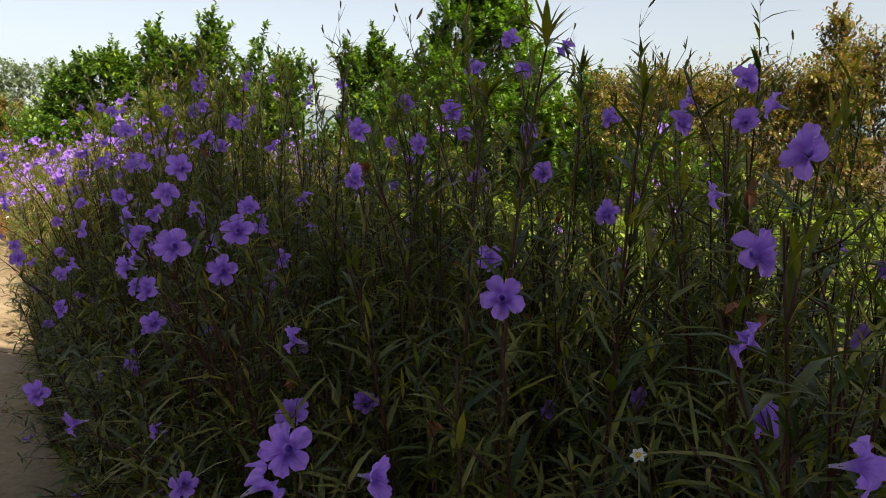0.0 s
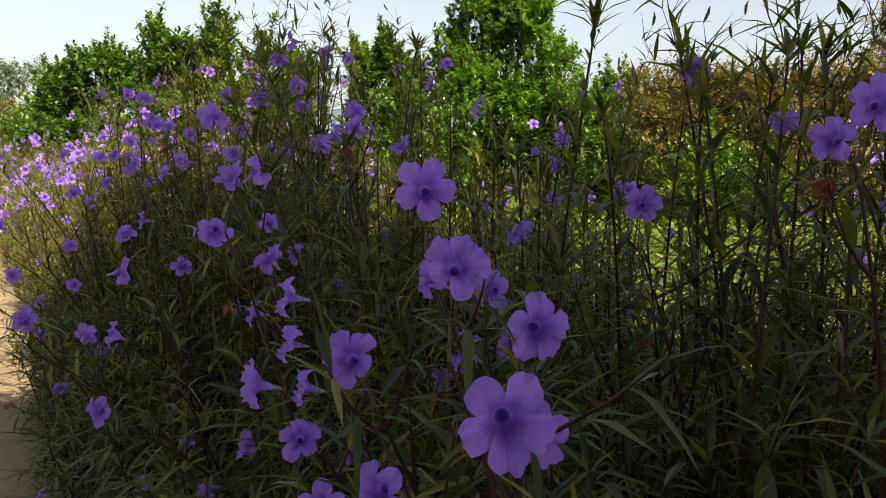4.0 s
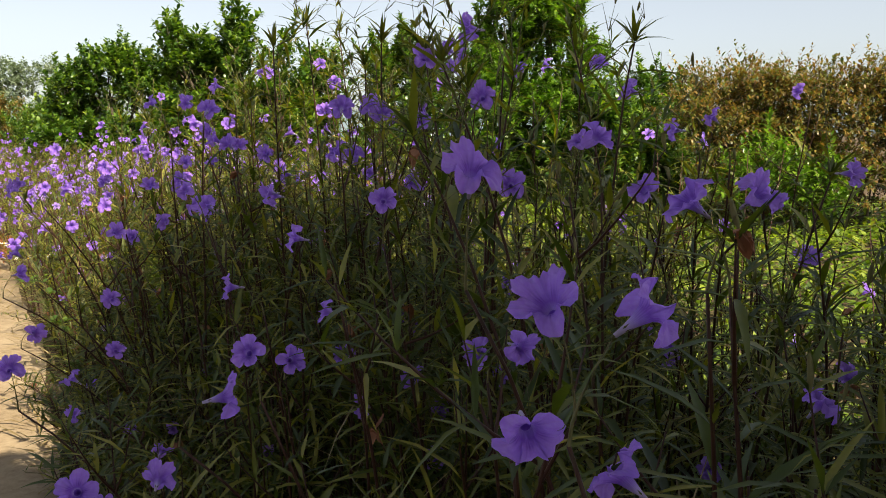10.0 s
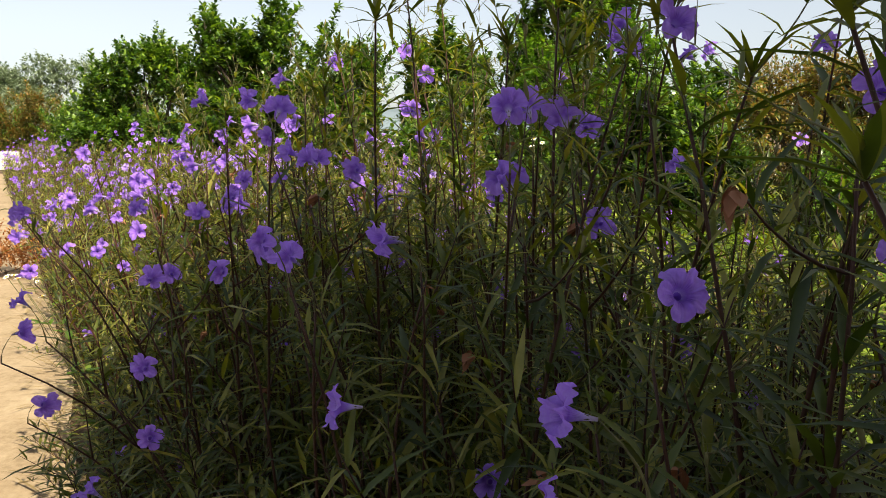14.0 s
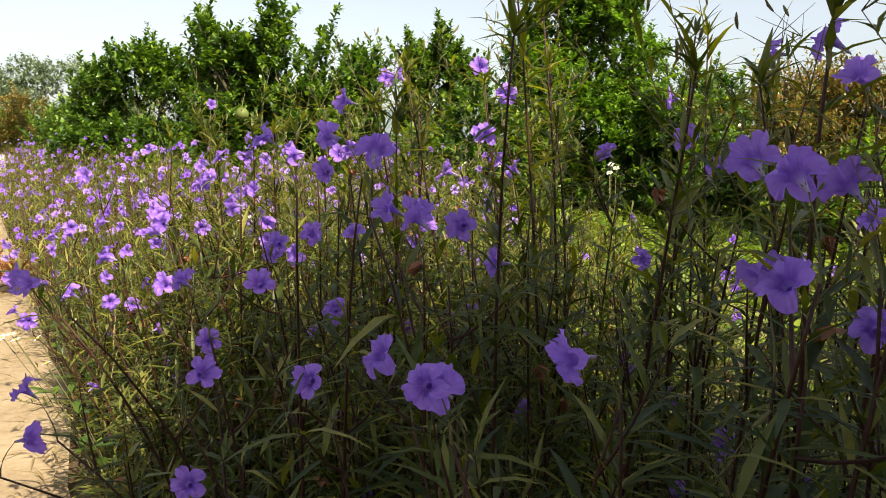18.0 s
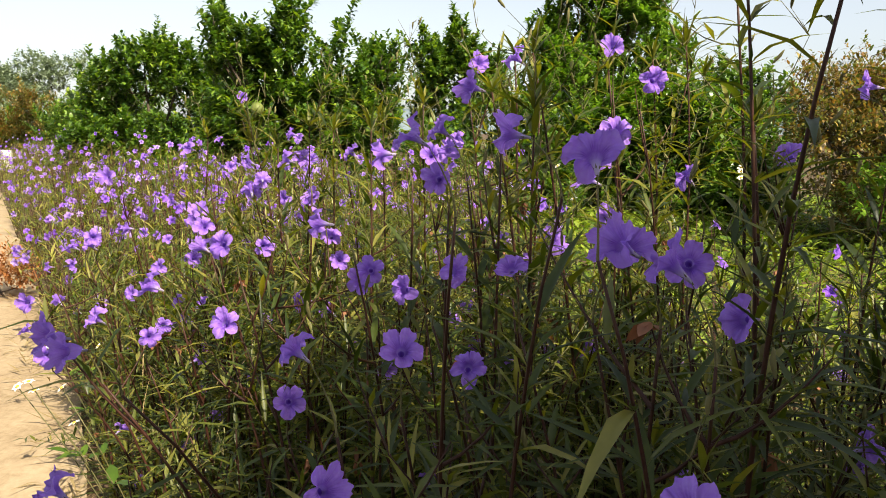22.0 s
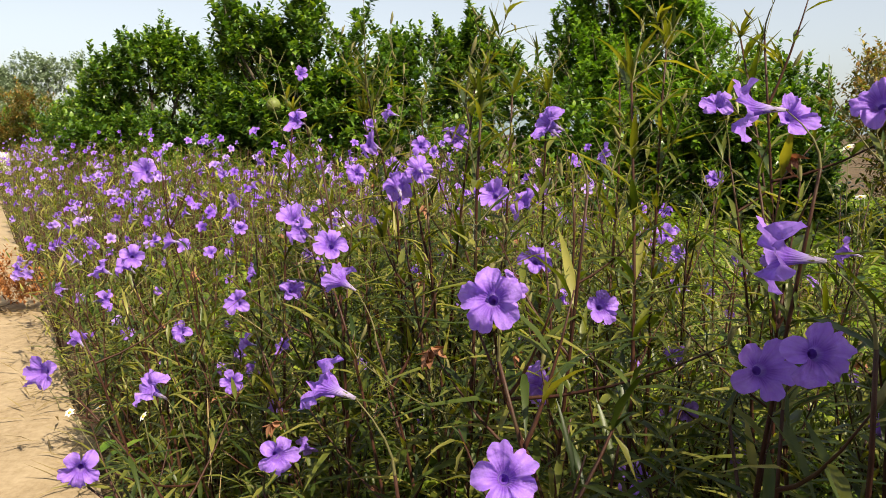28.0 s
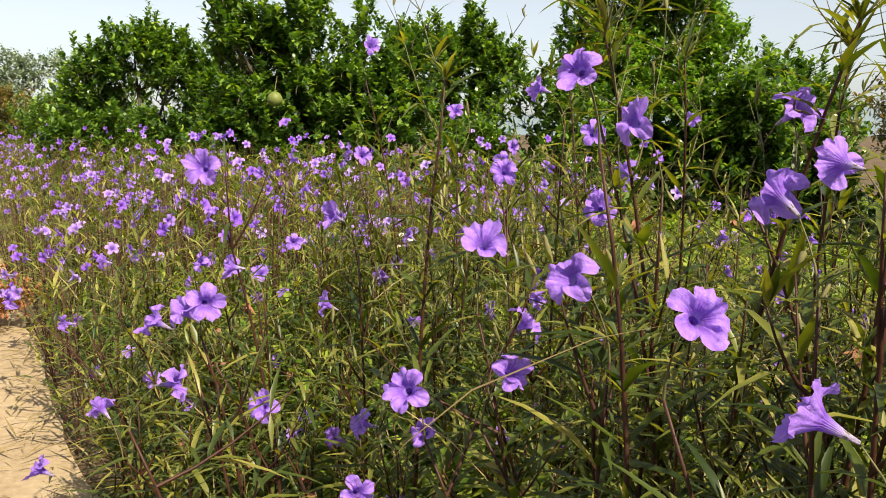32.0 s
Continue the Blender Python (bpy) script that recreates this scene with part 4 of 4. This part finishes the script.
bloom(-3.341, 5.521, 1.345, -100, 20, size=1.25)
bloom(-3.665, 5.501, 0.780)
bloom(-3.100, 4.743, 1.020, size=1.25)
bloom(-2.051, 3.141, 1.263)
bloom(-2.200, 3.347, 1.199, size=0.82)
bloom(-0.960, 3.101, 0.868)
bloom(-1.599, 2.102, 1.384, -90, 60)
bloom(-0.652, 1.619, 1.517)
bloom(-0.393, 0.790, 0.994)
bloom(-3.334, 5.310, 1.130, -150, 45, size=1.12)
bloom(-3.272, 5.034, 1.106, size=0.86)
bloom(-2.825, 4.354, 1.076, size=0.81)
bloom(-3.128, 4.534, 0.980)
bloom(-2.158, 3.738, 1.336, -120, 45, size=0.78)
bloom(-2.231, 3.721, 1.338, -60, 30, size=0.75)
bloom(-2.475, 3.946, 1.083)
bloom(-1.549, 3.616, 1.464)
bloom(-2.377, 3.521, 1.155, size=0.93)
bloom(-1.500, 2.000, 1.156)
bloom(-0.516, 1.712, 1.528)
bloom(-0.706, 1.647, 1.422, -70, 15, size=1.08)
bloom(-0.923, 1.398, 1.376, -120, 15, size=0.83)
bloom(-1.402, 1.596, 0.941, -90, 10)
bloom(-1.359, 2.069, 1.363, -60, 40, size=0.75)
bloom(-0.782, 1.649, 1.345, -150, 15)
bloom(-2.606, 5.349, 1.337)
bloom(-2.852, 4.812, 1.276)
bloom(-3.269, 5.187, 1.169)
bloom(-2.326, 4.566, 0.917)
bloom(-2.427, 4.433, 1.223, size=0.83)
bloom(-2.526, 4.329, 1.452, size=0.75)
bloom(-2.507, 4.550, 1.347, size=0.91)
bloom(-2.200, 3.827, 1.175, -90, 40)
bloom(-2.292, 3.957, 1.261, size=0.92)
bloom(-2.665, 3.584, 1.032)
bloom(-1.763, 2.675, 1.122, 170, 5, size=0.75)
bloom(-1.359, 2.496, 1.410)
bloom(-0.493, 1.602, 1.278)
bloom(-2.232, 4.052, 1.429)
bloom(-0.203, 1.023, 1.346)
bloom(-3.354, 5.218, 1.138)
bloom(-1.826, 3.994, 1.439, size=0.87)
bloom(-1.802, 4.220, 1.608)
bloom(-1.960, 4.111, 1.427)
bloom(-1.999, 4.785, 1.214)
bloom(-2.196, 4.276, 1.472)
bloom(-1.464, 3.403, 1.589)
bloom(-2.729, 3.697, 1.076)
bloom(-1.146, 2.954, 1.503)
bloom(-0.633, 1.714, 1.262)
bloom(-1.418, 1.555, 1.039, size=0.83)
bloom(-2.998, 4.968, 1.113)
bloom(-1.584, 3.161, 1.306)
bloom(-2.672, 5.279, 1.288)
bloom(-2.136, 4.764, 1.490)
bloom(-2.004, 4.130, 1.306)
bloom(-2.069, 4.258, 1.654)
bloom(-2.184, 3.990, 1.579)
bloom(-2.057, 2.378, 0.972)
bloom(-1.846, 2.266, 0.968)
bloom(-0.630, 2.003, 1.368)
bloom(-1.399, 2.122, 1.354)
bloom(-1.558, 2.058, 0.812)
bloom(-0.206, 1.225, 1.466)
bloom(-2.766, 6.446, 1.480)
bloom(-3.108, 5.497, 1.256)
bloom(-1.506, 3.843, 1.500)
bloom(-1.845, 4.307, 1.512, size=1.25)
bloom(-0.799, 1.995, 1.456)
bloom(-0.130, 1.265, 1.420)
bloom(-0.182, 1.266, 1.390)
bloom(-0.362, 1.020, 1.270, size=0.82)
bloom(-0.302, 1.278, 1.387)
bloom(-2.606, 5.527, 1.408)
bloom(-2.691, 5.637, 1.499)
bloom(-2.957, 5.256, 0.933)
bloom(-3.057, 5.312, 0.928)
bloom(-2.470, 4.589, 1.071)
bloom(-2.463, 4.661, 1.245)
bloom(-2.519, 4.751, 1.340)
bloom(-1.586, 4.110, 1.468)
bloom(-1.858, 4.316, 1.683, size=0.91)
bloom(-1.571, 2.916, 1.563)
bloom(-1.547, 3.371, 1.451)
bloom(-2.457, 3.349, 0.800)
bloom(-1.355, 2.610, 1.405, size=0.75)
bloom(-1.512, 2.615, 1.059)
bloom(-0.677, 2.647, 1.207)
bloom(-0.822, 2.694, 1.342)
bloom(-2.029, 2.612, 0.871)
bloom(-0.420, 1.353, 1.206)
bloom(-0.919, 1.344, 0.825)
bloom(-1.057, 1.297, 0.977)
bloom(-1.517, 1.400, 0.786)
bloom(-1.586, 1.417, 0.846)
bloom(-3.152, 5.931, 0.983, size=1.14)
bloom(-1.419, 4.151, 1.595)
bloom(-1.681, 3.587, 1.307, size=0.75)
bloom(-2.694, 3.699, 0.826, size=1.14)
bloom(-1.708, 2.882, 0.871)
bloom(-1.135, 1.844, 1.042)
bloom(-1.886, 2.483, 1.052, size=1.19)
bloom(-1.837, 2.146, 0.854)
bloom(-0.206, 1.474, 1.443)
bloom(-3.131, 5.737, 0.717)
bloom(-3.060, 5.167, 0.878)
bloom(-1.978, 3.612, 1.364)
bloom(-2.098, 3.500, 1.406)
bloom(-1.313, 3.558, 1.378)
bloom(-2.408, 3.532, 0.815)
bloom(-2.420, 3.556, 0.959)
bloom(-2.526, 3.510, 0.638)
bloom(-0.908, 3.352, 1.105)
bloom(-0.796, 2.847, 1.165)
bloom(-1.431, 2.857, 0.932)
bloom(-0.996, 3.030, 0.930)
bloom(-1.517, 2.719, 1.588)
bloom(-1.963, 2.909, 1.119)
bloom(-2.570, 4.313, 1.275, size=0.77)
bloom(-0.437, 2.855, 1.057)
bloom(-0.549, 2.896, 1.192)
bloom(-0.321, 1.646, 1.407)
bloom(-3.392, 6.005, 1.069)
bloom(-3.962, 6.049, 0.985)
bloom(-1.194, 3.813, 1.626)
bloom(-1.752, 3.124, 0.906)
bloom(-2.606, 5.963, 0.976)
bloom(-3.430, 5.836, 1.112, size=0.88)
bloom(-1.968, 5.370, 1.180)
bloom(-1.747, 4.716, 1.434)
bloom(-2.513, 4.398, 1.136)
bloom(-1.608, 2.856, 0.939)
bloom(-0.725, 3.089, 1.258)
bloom(-0.790, 3.107, 1.302)
bloom(-1.393, 3.753, 1.655)
bloom(-0.387, 1.832, 1.594)
bloom(-0.528, 1.850, 1.616)
bloom(-2.678, 6.085, 1.334)
bloom(-1.061, 4.001, 1.655)
bloom(-0.983, 3.102, 1.423)
bloom(-3.059, 6.248, 1.346)
bloom(-3.357, 6.223, 1.010)
bloom(-3.856, 6.110, 0.902, size=0.93)
bloom(-1.760, 5.553, 1.311)
bloom(-2.783, 5.515, 1.337)
bloom(-1.016, 2.851, 1.448, size=0.76)
bloom(-2.050, 6.301, 1.451)
bloom(-3.029, 6.436, 1.672)
bloom(-3.273, 6.363, 1.078)
bloom(-3.860, 6.413, 1.019)
bloom(-2.381, 6.161, 1.229)
bloom(-3.316, 5.612, 1.142)
bloom(-1.029, 3.519, 1.616)
bloom(-1.212, 1.804, 1.185)
bloom(-3.058, 6.508, 1.127)
bloom(-3.250, 6.544, 1.228)
bloom(-2.419, 4.808, 1.455)
bloom(-0.292, 3.722, 1.553)
bloom(-3.440, 6.852, 1.258)
bloom(-2.230, 4.050, 1.516)
bloom(-1.753, 3.052, 1.382)
bloom(-1.909, 3.199, 1.275)
bloom(-2.109, 3.289, 1.251)
bloom(-2.092, 4.614, 1.676)
bloom(-2.567, 4.927, 1.434)
bloom(-3.228, 4.662, 1.079)
tall_stem(-0.65, 1.52, 1.54)
tall_stem(-0.89, 1.94, 1.38)
tall_stem(-0.79, 1.99, 1.43)
tall_stem(-0.74, 1.91, 1.41)
tall_stem(-0.61, 2.01, 1.47)
tall_stem(-1.02, 1.97, 1.52)
tall_stem(-1.48, 2.60, 1.52)
tall_stem(-1.43, 2.78, 1.51)
tall_stem(-1.49, 2.91, 1.57)
tall_stem(-1.55, 2.98, 1.50)
tall_stem(-1.69, 3.05, 1.55)
tall_stem(-1.84, 3.48, 1.64)
tall_stem(-1.72, 3.54, 1.59)
tall_stem(-1.62, 3.22, 1.62)
tall_stem(-1.96, 4.20, 1.65)
tall_stem(-2.12, 4.15, 1.58)
tall_stem(-1.89, 3.88, 1.52)
tall_stem(-2.38, 4.48, 1.51)
tall_stem(-2.56, 4.62, 1.47)
tall_stem(-2.59, 5.00, 1.53)
tall_stem(-2.50, 4.87, 1.51)
tall_stem(-2.69, 5.14, 1.47)
tall_stem(-2.54, 4.94, 1.52)
tall_stem(-2.98, 5.35, 1.49)
tall_stem(-0.56, 1.10, 1.51)
tall_stem(-0.46, 1.03, 1.41)
tall_stem(-0.70, 1.17, 1.43)
tall_stem(-1.05, 2.26, 1.31)
tall_stem(-1.45, 2.50, 1.41)
tall_stem(-2.09, 4.02, 1.54)
tall_stem(-1.38, 3.28, 1.65)
tall_stem(-1.17, 3.39, 1.64)
tall_stem(-1.24, 2.96, 1.63)
tall_stem(-1.25, 2.84, 1.58)
tall_stem(-1.47, 3.53, 1.58)
tall_stem(-1.50, 3.78, 1.55)
tall_stem(-1.80, 3.95, 1.75)
tall_stem(-1.75, 3.82, 1.75)
tall_stem(-1.43, 4.04, 1.73)
tall_stem(-1.52, 3.80, 1.71)
tall_stem(-1.73, 4.44, 1.70)
tall_stem(-1.84, 4.57, 1.65)
tall_stem(-1.96, 4.51, 1.68)
tall_stem(-1.65, 4.62, 1.66)
tall_stem(-1.59, 4.49, 1.68)
tall_stem(-1.96, 4.88, 1.63)
tall_stem(-2.37, 5.16, 1.53)
tall_stem(-2.32, 5.04, 1.55)
tall_stem(-2.21, 4.84, 1.58)
tall_stem(-2.43, 5.42, 1.53)
tall_stem(-2.53, 5.68, 1.52)
tall_stem(-0.41, 1.83, 1.44)
tall_stem(-0.21, 1.69, 1.48)
tall_stem(0.01, 1.73, 1.46)
tall_stem(0.04, 1.54, 1.48)
tall_stem(-0.56, 2.10, 1.45)
tall_stem(-0.32, 1.86, 1.52)
tall_stem(-0.86, 1.83, 1.46)
tall_stem(-0.81, 1.80, 1.47)
tall_stem(-0.69, 1.90, 1.48)
tall_stem(-0.71, 2.09, 1.46)
tall_stem(-0.90, 2.74, 1.33)
tall_stem(-0.81, 2.47, 1.38)
tall_stem(-0.62, 2.56, 1.43)


# ---------------------------------------------------------------- the rest of the bed, weeds and grass
def far_bed():
    """The far part of the bed, each plant of real stems and leaves, joined."""
    r = np.random.default_rng(8)
    spots = []
    u = 8.1
    while u < 30:
        step = 0.235 if u < 14 else 0.38
        v = edge_at(u) + 0.08
        while v < far_side(u):
            spots.append((u + r.uniform(-0.1, 0.1), v + r.uniform(-0.1, 0.1)))
            v += step
        u += step
    for uu in np.arange(0.3, 8.2, 0.3):
        for vv in np.arange(2.05, max(far_side(uu), 2.1), 0.3):
            spots.append((uu + r.uniform(-0.1, 0.1), vv + r.uniform(-0.1, 0.1)))
    n = len(spots)
    xy = np.array([plan(*s) for s in spots])
    h = np.array([top_height(*s) for s in spots]) * r.uniform(0.75, 1.15, n)
    lean = r.normal(0, 0.07, (n, 2))
    per = 44
    k = np.linspace(0.1, 1.0, per)
    o = np.zeros((n, per, 3))
    o[:, :, :2] = xy[:, None] + lean[:, None] * k[None, :, None] + r.normal(0, 0.045, (n, per, 2)) * (0.4 + k[None, :, None])
    o[:, :, 2] = h[:, None] * k[None]
    a = r.uniform(0, 6.28, (n, per))
    w = np.stack([np.cos(a), np.sin(a), r.uniform(0.2, 1.3, (n, per))], -1)
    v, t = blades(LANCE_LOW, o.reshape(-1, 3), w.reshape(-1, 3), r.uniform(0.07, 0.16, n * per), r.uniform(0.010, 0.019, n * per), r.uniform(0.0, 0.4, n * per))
    tagged(new("ruellia_leaves", mesh_of("ruellia_leaves", v, t, LEAF_FAR)), "narrow ruellia leaves further along the bed, coloured yellower for sunlight and dryness", "foliage", kind="stuff")
    wood = Heap()
    for p, q, hh in zip(xy, lean, h):
        for _ in range(2):
            j = r.normal(0, 0.03, 2)
            wood.add(*tube_of([(p[0], p[1], -0.02), (p[0] + q[0] * 0.4 + j[0], p[1] + q[1] * 0.4 + j[1], hh * 0.5), (p[0] + q[0] + j[0] * 2, p[1] + q[1] + j[1] * 2, hh)], [0.0045, 0.004, 0.002], 3))
    tagged(new("ruellia_stems", wood.mesh("ruellia_stems", STEM)), "thin dark ruellia stems further along the bed", "stems", kind="stuff")
    # flowers
    count = int(n * 1.5)
    pick = r.integers(0, n, count)
    low = corolla(20, 2, 99)
    co = np.zeros(len(low.vertices) * 3)
    low.vertices.foreach_get("co", co)
    co = co.reshape(-1, 3)
    tri = np.zeros(len(low.polygons) * 3, np.int32)
    low.polygons.foreach_get("vertices", tri)
    slot = np.zeros(len(low.polygons), np.int32)
    low.polygons.foreach_get("material_index", slot)
    yaw, rise = r.normal(-2.0, 1.0, count), r.uniform(0.0, 1.0, count)
    z = np.stack([np.cos(yaw) * np.cos(rise), np.sin(yaw) * np.cos(rise), np.sin(rise)], 1)
    xa = unit(np.cross(z, (0.1, 0.2, 1.0)))
    ya = np.cross(z, xa)
    p = np.concatenate([xy[pick] + lean[pick] + r.normal(0, 0.07, (count, 2)), (h[pick] * r.uniform(0.66, 1.14, count))[:, None]], 1)
    s = r.uniform(1.0, 1.3, count)[:, None, None]
    vv = p[:, None] + s * (co[None, :, :1] * xa[:, None] + co[None, :, 1:2] * ya[:, None] + co[None, :, 2:] * z[:, None])
    tt = tri.reshape(-1, 3)[None] + (np.arange(count) * len(co))[:, None, None]
    me = mesh_of("ruellia_flowers", vv.reshape(-1, 3), tt.reshape(-1, 3), [PETAL, TWIG], np.tile(slot, count))
    tones = np.zeros(len(co) * 4, np.float32)
    low.attributes["tone"].data.foreach_get("color", tones)
    toned(me, np.tile(tones, count))
    tagged(new("ruellia_flowers", me), "many lilac ruellia flowers further along the bed", "flowers", kind="stuff")


far_bed()


def scatter(name, label, category, mat, count, u_range, v_range, height, length, width, template, seed, inside=None, per=4, rise=(0.2, 1.2)):
    r = np.random.default_rng(seed)
    u, v = r.uniform(*u_range, count), r.uniform(*v_range, count)
    if inside:
        keep = np.array([inside(a, b) for a, b in zip(u, v)])
        u, v = u[keep], v[keep]
    n = len(u)
    xy = u[:, None] * ALONG + v[:, None] * ACROSS
    o = np.zeros((n, per, 3))
    o[:, :, :2] = xy[:, None] + r.normal(0, 0.02, (n, per, 2))
    o[:, :, 2] = r.uniform(*height, n)[:, None] * r.uniform(0.3, 1.0, (n, per)) if height[1] > 0 else 0.0
    a = r.uniform(0, 6.28, (n, per))
    w = np.stack([np.cos(a), np.sin(a), r.uniform(*rise, (n, per))], -1)
    ln = r.uniform(*length, n * per)
    vv, tt = blades(template, o.reshape(-1, 3), w.reshape(-1, 3), ln, ln * width, r.uniform(0.0, 0.6, n * per))
    tagged(new(name, mesh_of(name, vv, tt, mat)), label, category, kind="stuff")


in_bed = lambda a, b: edge_at(a) + 0.2 < b < far_side(a)  # noqa: E731
scatter("low_weeds", "bright green low weeds under the ruellia", "weeds", WEED, 6500, (1.5, 11), (EDGE, 3.6), (0.02, 0.42), (0.035, 0.085), 0.55, ROUND, 61, in_bed, 6)
scatter("tall_weeds", "bright green weeds growing up through the ruellia", "weeds", LAWN, 4600, (4.9, 8.8), (EDGE + 0.5, 1.6), (0.25, 0.8), (0.035, 0.075), 0.55, ROUND, 68, in_bed, 8)
scatter("grass_blades", "arching green grass blades among the stems", "grass", LEAF, 2600, (0.2, 10), (EDGE - 0.05, 3.0), (0.0, 0.05), (0.14, 0.38), 0.035, BLADE, 62, in_bed, 4, (0.8, 2.6))
scatter("dry_blades", "dry straw-coloured blades on the soil", "litter", DRY, 2400, (0.2, 11), (EDGE - 0.12, 3.0), (0.0, 0.05), (0.08, 0.25), 0.05, LANCE_LOW, 63, None, 3, (0.05, 0.9))
on_lawn = lambda a, b: b > far_side(a) + 0.05  # noqa: E731
scatter("lawn", "sunlit bright green ground cover behind the bed", "ground cover", LAWN, 14500, (1, 19), (1.6, 14), (0.04, 0.28), (0.06, 0.15), 0.5, OVAL_LOW, 64, on_lawn, 5)
scatter("path_litter", "dry leaves and stalks lying on the sandy path", "litter", DRY, 900, (1, 14), (-1.9, EDGE), (0.0, 0.0), (0.03, 0.12), 0.12, LANCE_LOW, 65, None, 2, (-0.02, 0.12))


# ---------------------------------------------------------------- small things
def daisy(x, y, z, count, seed):
    """A little weed with white daisies on thin stalks."""
    r = np.random.default_rng(seed)
    v0, u0 = x * ACROSS[0] + y * ACROSS[1], x * ALONG[0] + y * ALONG[1]
    root = plan(u0, max(v0, EDGE + 0.12))
    off = np.array((x - root[0], y - root[1], 0.0))
    top = thing("daisy_plant", "small weed with white daisies and yellow centres", "daisy", "white daisies by the path", at=(*root, 0))
    stalk = Heap()
    ends = [off + np.array((r.normal(0, 0.05), r.normal(0, 0.05), z + r.normal(0, 0.025))) for _ in range(count)]
    o, w, ln = [], [], []
    for e in ends:
        c = bend((0, 0, -0.02), (e[0] * 0.2, e[1] * 0.2, z * 0.6), e, 7)
        stalk.add(*tube_of(c, np.linspace(0.002, 0.001, 7), 4))
        for p in c[1:-1]:
            for _ in range(2):
                a = r.uniform(0, 6.28)
                o.append(p), w.append((math.cos(a), math.sin(a), 0.5)), ln.append(r.uniform(0.03, 0.06))
    part_mesh("stalk", stalk.mesh("stalk", TWIG), top)
    v, t = blades(OVAL, np.array(o), np.array(w), np.array(ln), np.array(ln) * 0.4, np.full(len(o), 0.2))
    part_mesh("foliage", mesh_of("foliage", v, t, WEED), top)
    for e in ends:
        face = unit(np.array((r.normal(-0.3, 0.3), r.normal(-0.4, 0.3), 1.0)))
        a = unit(np.cross(face, (0.2, 0.9, 0.1)))
        b = np.cross(face, a)
        g = np.arange(6) * 1.047 + r.uniform(0, 1)
        ways = np.cos(g)[:, None] * a + np.sin(g)[:, None] * b + face * 0.15
        v, t = blades(OVAL, np.tile(e, (6, 1)), ways, np.full(6, 0.012), np.full(6, 0.008), np.full(6, 0.1), np.tile(face, (6, 1)))
        petals = part_mesh("petals", mesh_of("petals", v, t, WHITE), top, "white ray petals")
        k = Heap()
        k.add(*tube_of([e - face * 0.002, e + face * 0.001, e + face * 0.0035], [0.002, 0.0045, 0.0015], 8))
        part_mesh("disc", k.mesh("disc", YELLOW), petals, "yellow centre")
    return top


def hanging_fruit(x, y, z, radius):
    bm = bmesh.new()
    bmesh.ops.create_uvsphere(bm, u_segments=24, v_segments=16, radius=radius)
    for v in bm.verts:
        v.co.z *= 0.93 if v.co.z < 0 else 1.05
        v.co *= 1 + 0.015 * noise.noise(v.co * 30)
    for f in bm.faces:
        f.smooth = True
    me = bpy.data.meshes.new("peel")
    bm.to_mesh(me)
    bm.free()
    me.materials.append(FRUIT)
    top = thing("citrus_fruit", "large round green citrus fruit hanging in the tree", "fruit", at=(x, y, z))
    part_mesh("peel", me, top)
    k = Heap().add(*tube_of([(0, 0, radius * 0.95), (0.01, 0.03, radius * 1.8), (0.02, 0.14, radius * 3.2)], [0.006, 0.005, 0.004], 6))
    part_mesh("stalk", k.mesh("stalk", TWIG), top)


def wall_block(x, y, w, d, h, yaw):
    bm = bmesh.new()
    bmesh.ops.create_cube(bm, size=1.0)
    for v in bm.verts:
        v.co = Vector((v.co.x * w, v.co.y * d, (v.co.z + 0.5) * h))
    bmesh.ops.bevel(bm, geom=bm.edges[:], offset=0.02, segments=2, affect="EDGES")
    me = bpy.data.meshes.new("low_wall")
    bm.to_mesh(me)
    bm.free()
    me.materials.append(LIME)
    ob = new("low_wall", me)
    ob.matrix_basis = pose(x, y, -0.03, 0, 0, yaw)
    tagged(ob, "low limewashed wall at the far end of the path", "wall")


daisy(-2.95, 4.14, 1.02, 3, 1)
daisy(-2.89, 4.13, 1.00, 2, 2)
daisy(-3.32, 5.17, 0.84, 3, 3)
daisy(-0.52, 0.82, 0.90, 2, 4)
daisy(-1.37, 4.69, 1.40, 3, 5)
daisy(-1.83, 4.80, 1.38, 2, 6)
daisy(-2.9, 6.6, 1.05, 4, 7)
daisy(-3.5, 7.4, 1.02, 3, 8)
hanging_fruit(-4.22, 13.4, 1.82, 0.095)
wall_block(-18.3, 33.0, 1.2, 0.4, 0.75, 20)
tree("rusty_weed", "low orange-brown dry weed at the path's edge", "weed", (-5.85, 9.4), 0.08, 0.012,
     [(-0.12, 0, 0.25, 0.3, 0.25, 0.24), (0.2, 0.1, 0.2, 0.28, 0.25, 0.2)], 190, 9, 0.055, 0.12, RUST, 71, "", 0.4, False, OVAL_LOW)
scatter("broad_weeds", "broad green weed leaves under the bed's near stems", "weeds", WEED, 420, (0.7, 4.6), (0.3, 2.2), (0.1, 0.42), (0.07, 0.13), 0.6, OVAL, 66, None, 6)
scatter("pale_stalks", "thin arching pale seed stalks among the stems", "stalks", DRY, 900, (1.0, 9.5), (EDGE + 0.1, 2.2), (0.35, 1.15), (0.12, 0.32), 0.014, LANCE, 67, None, 2, (0.2, 1.4))
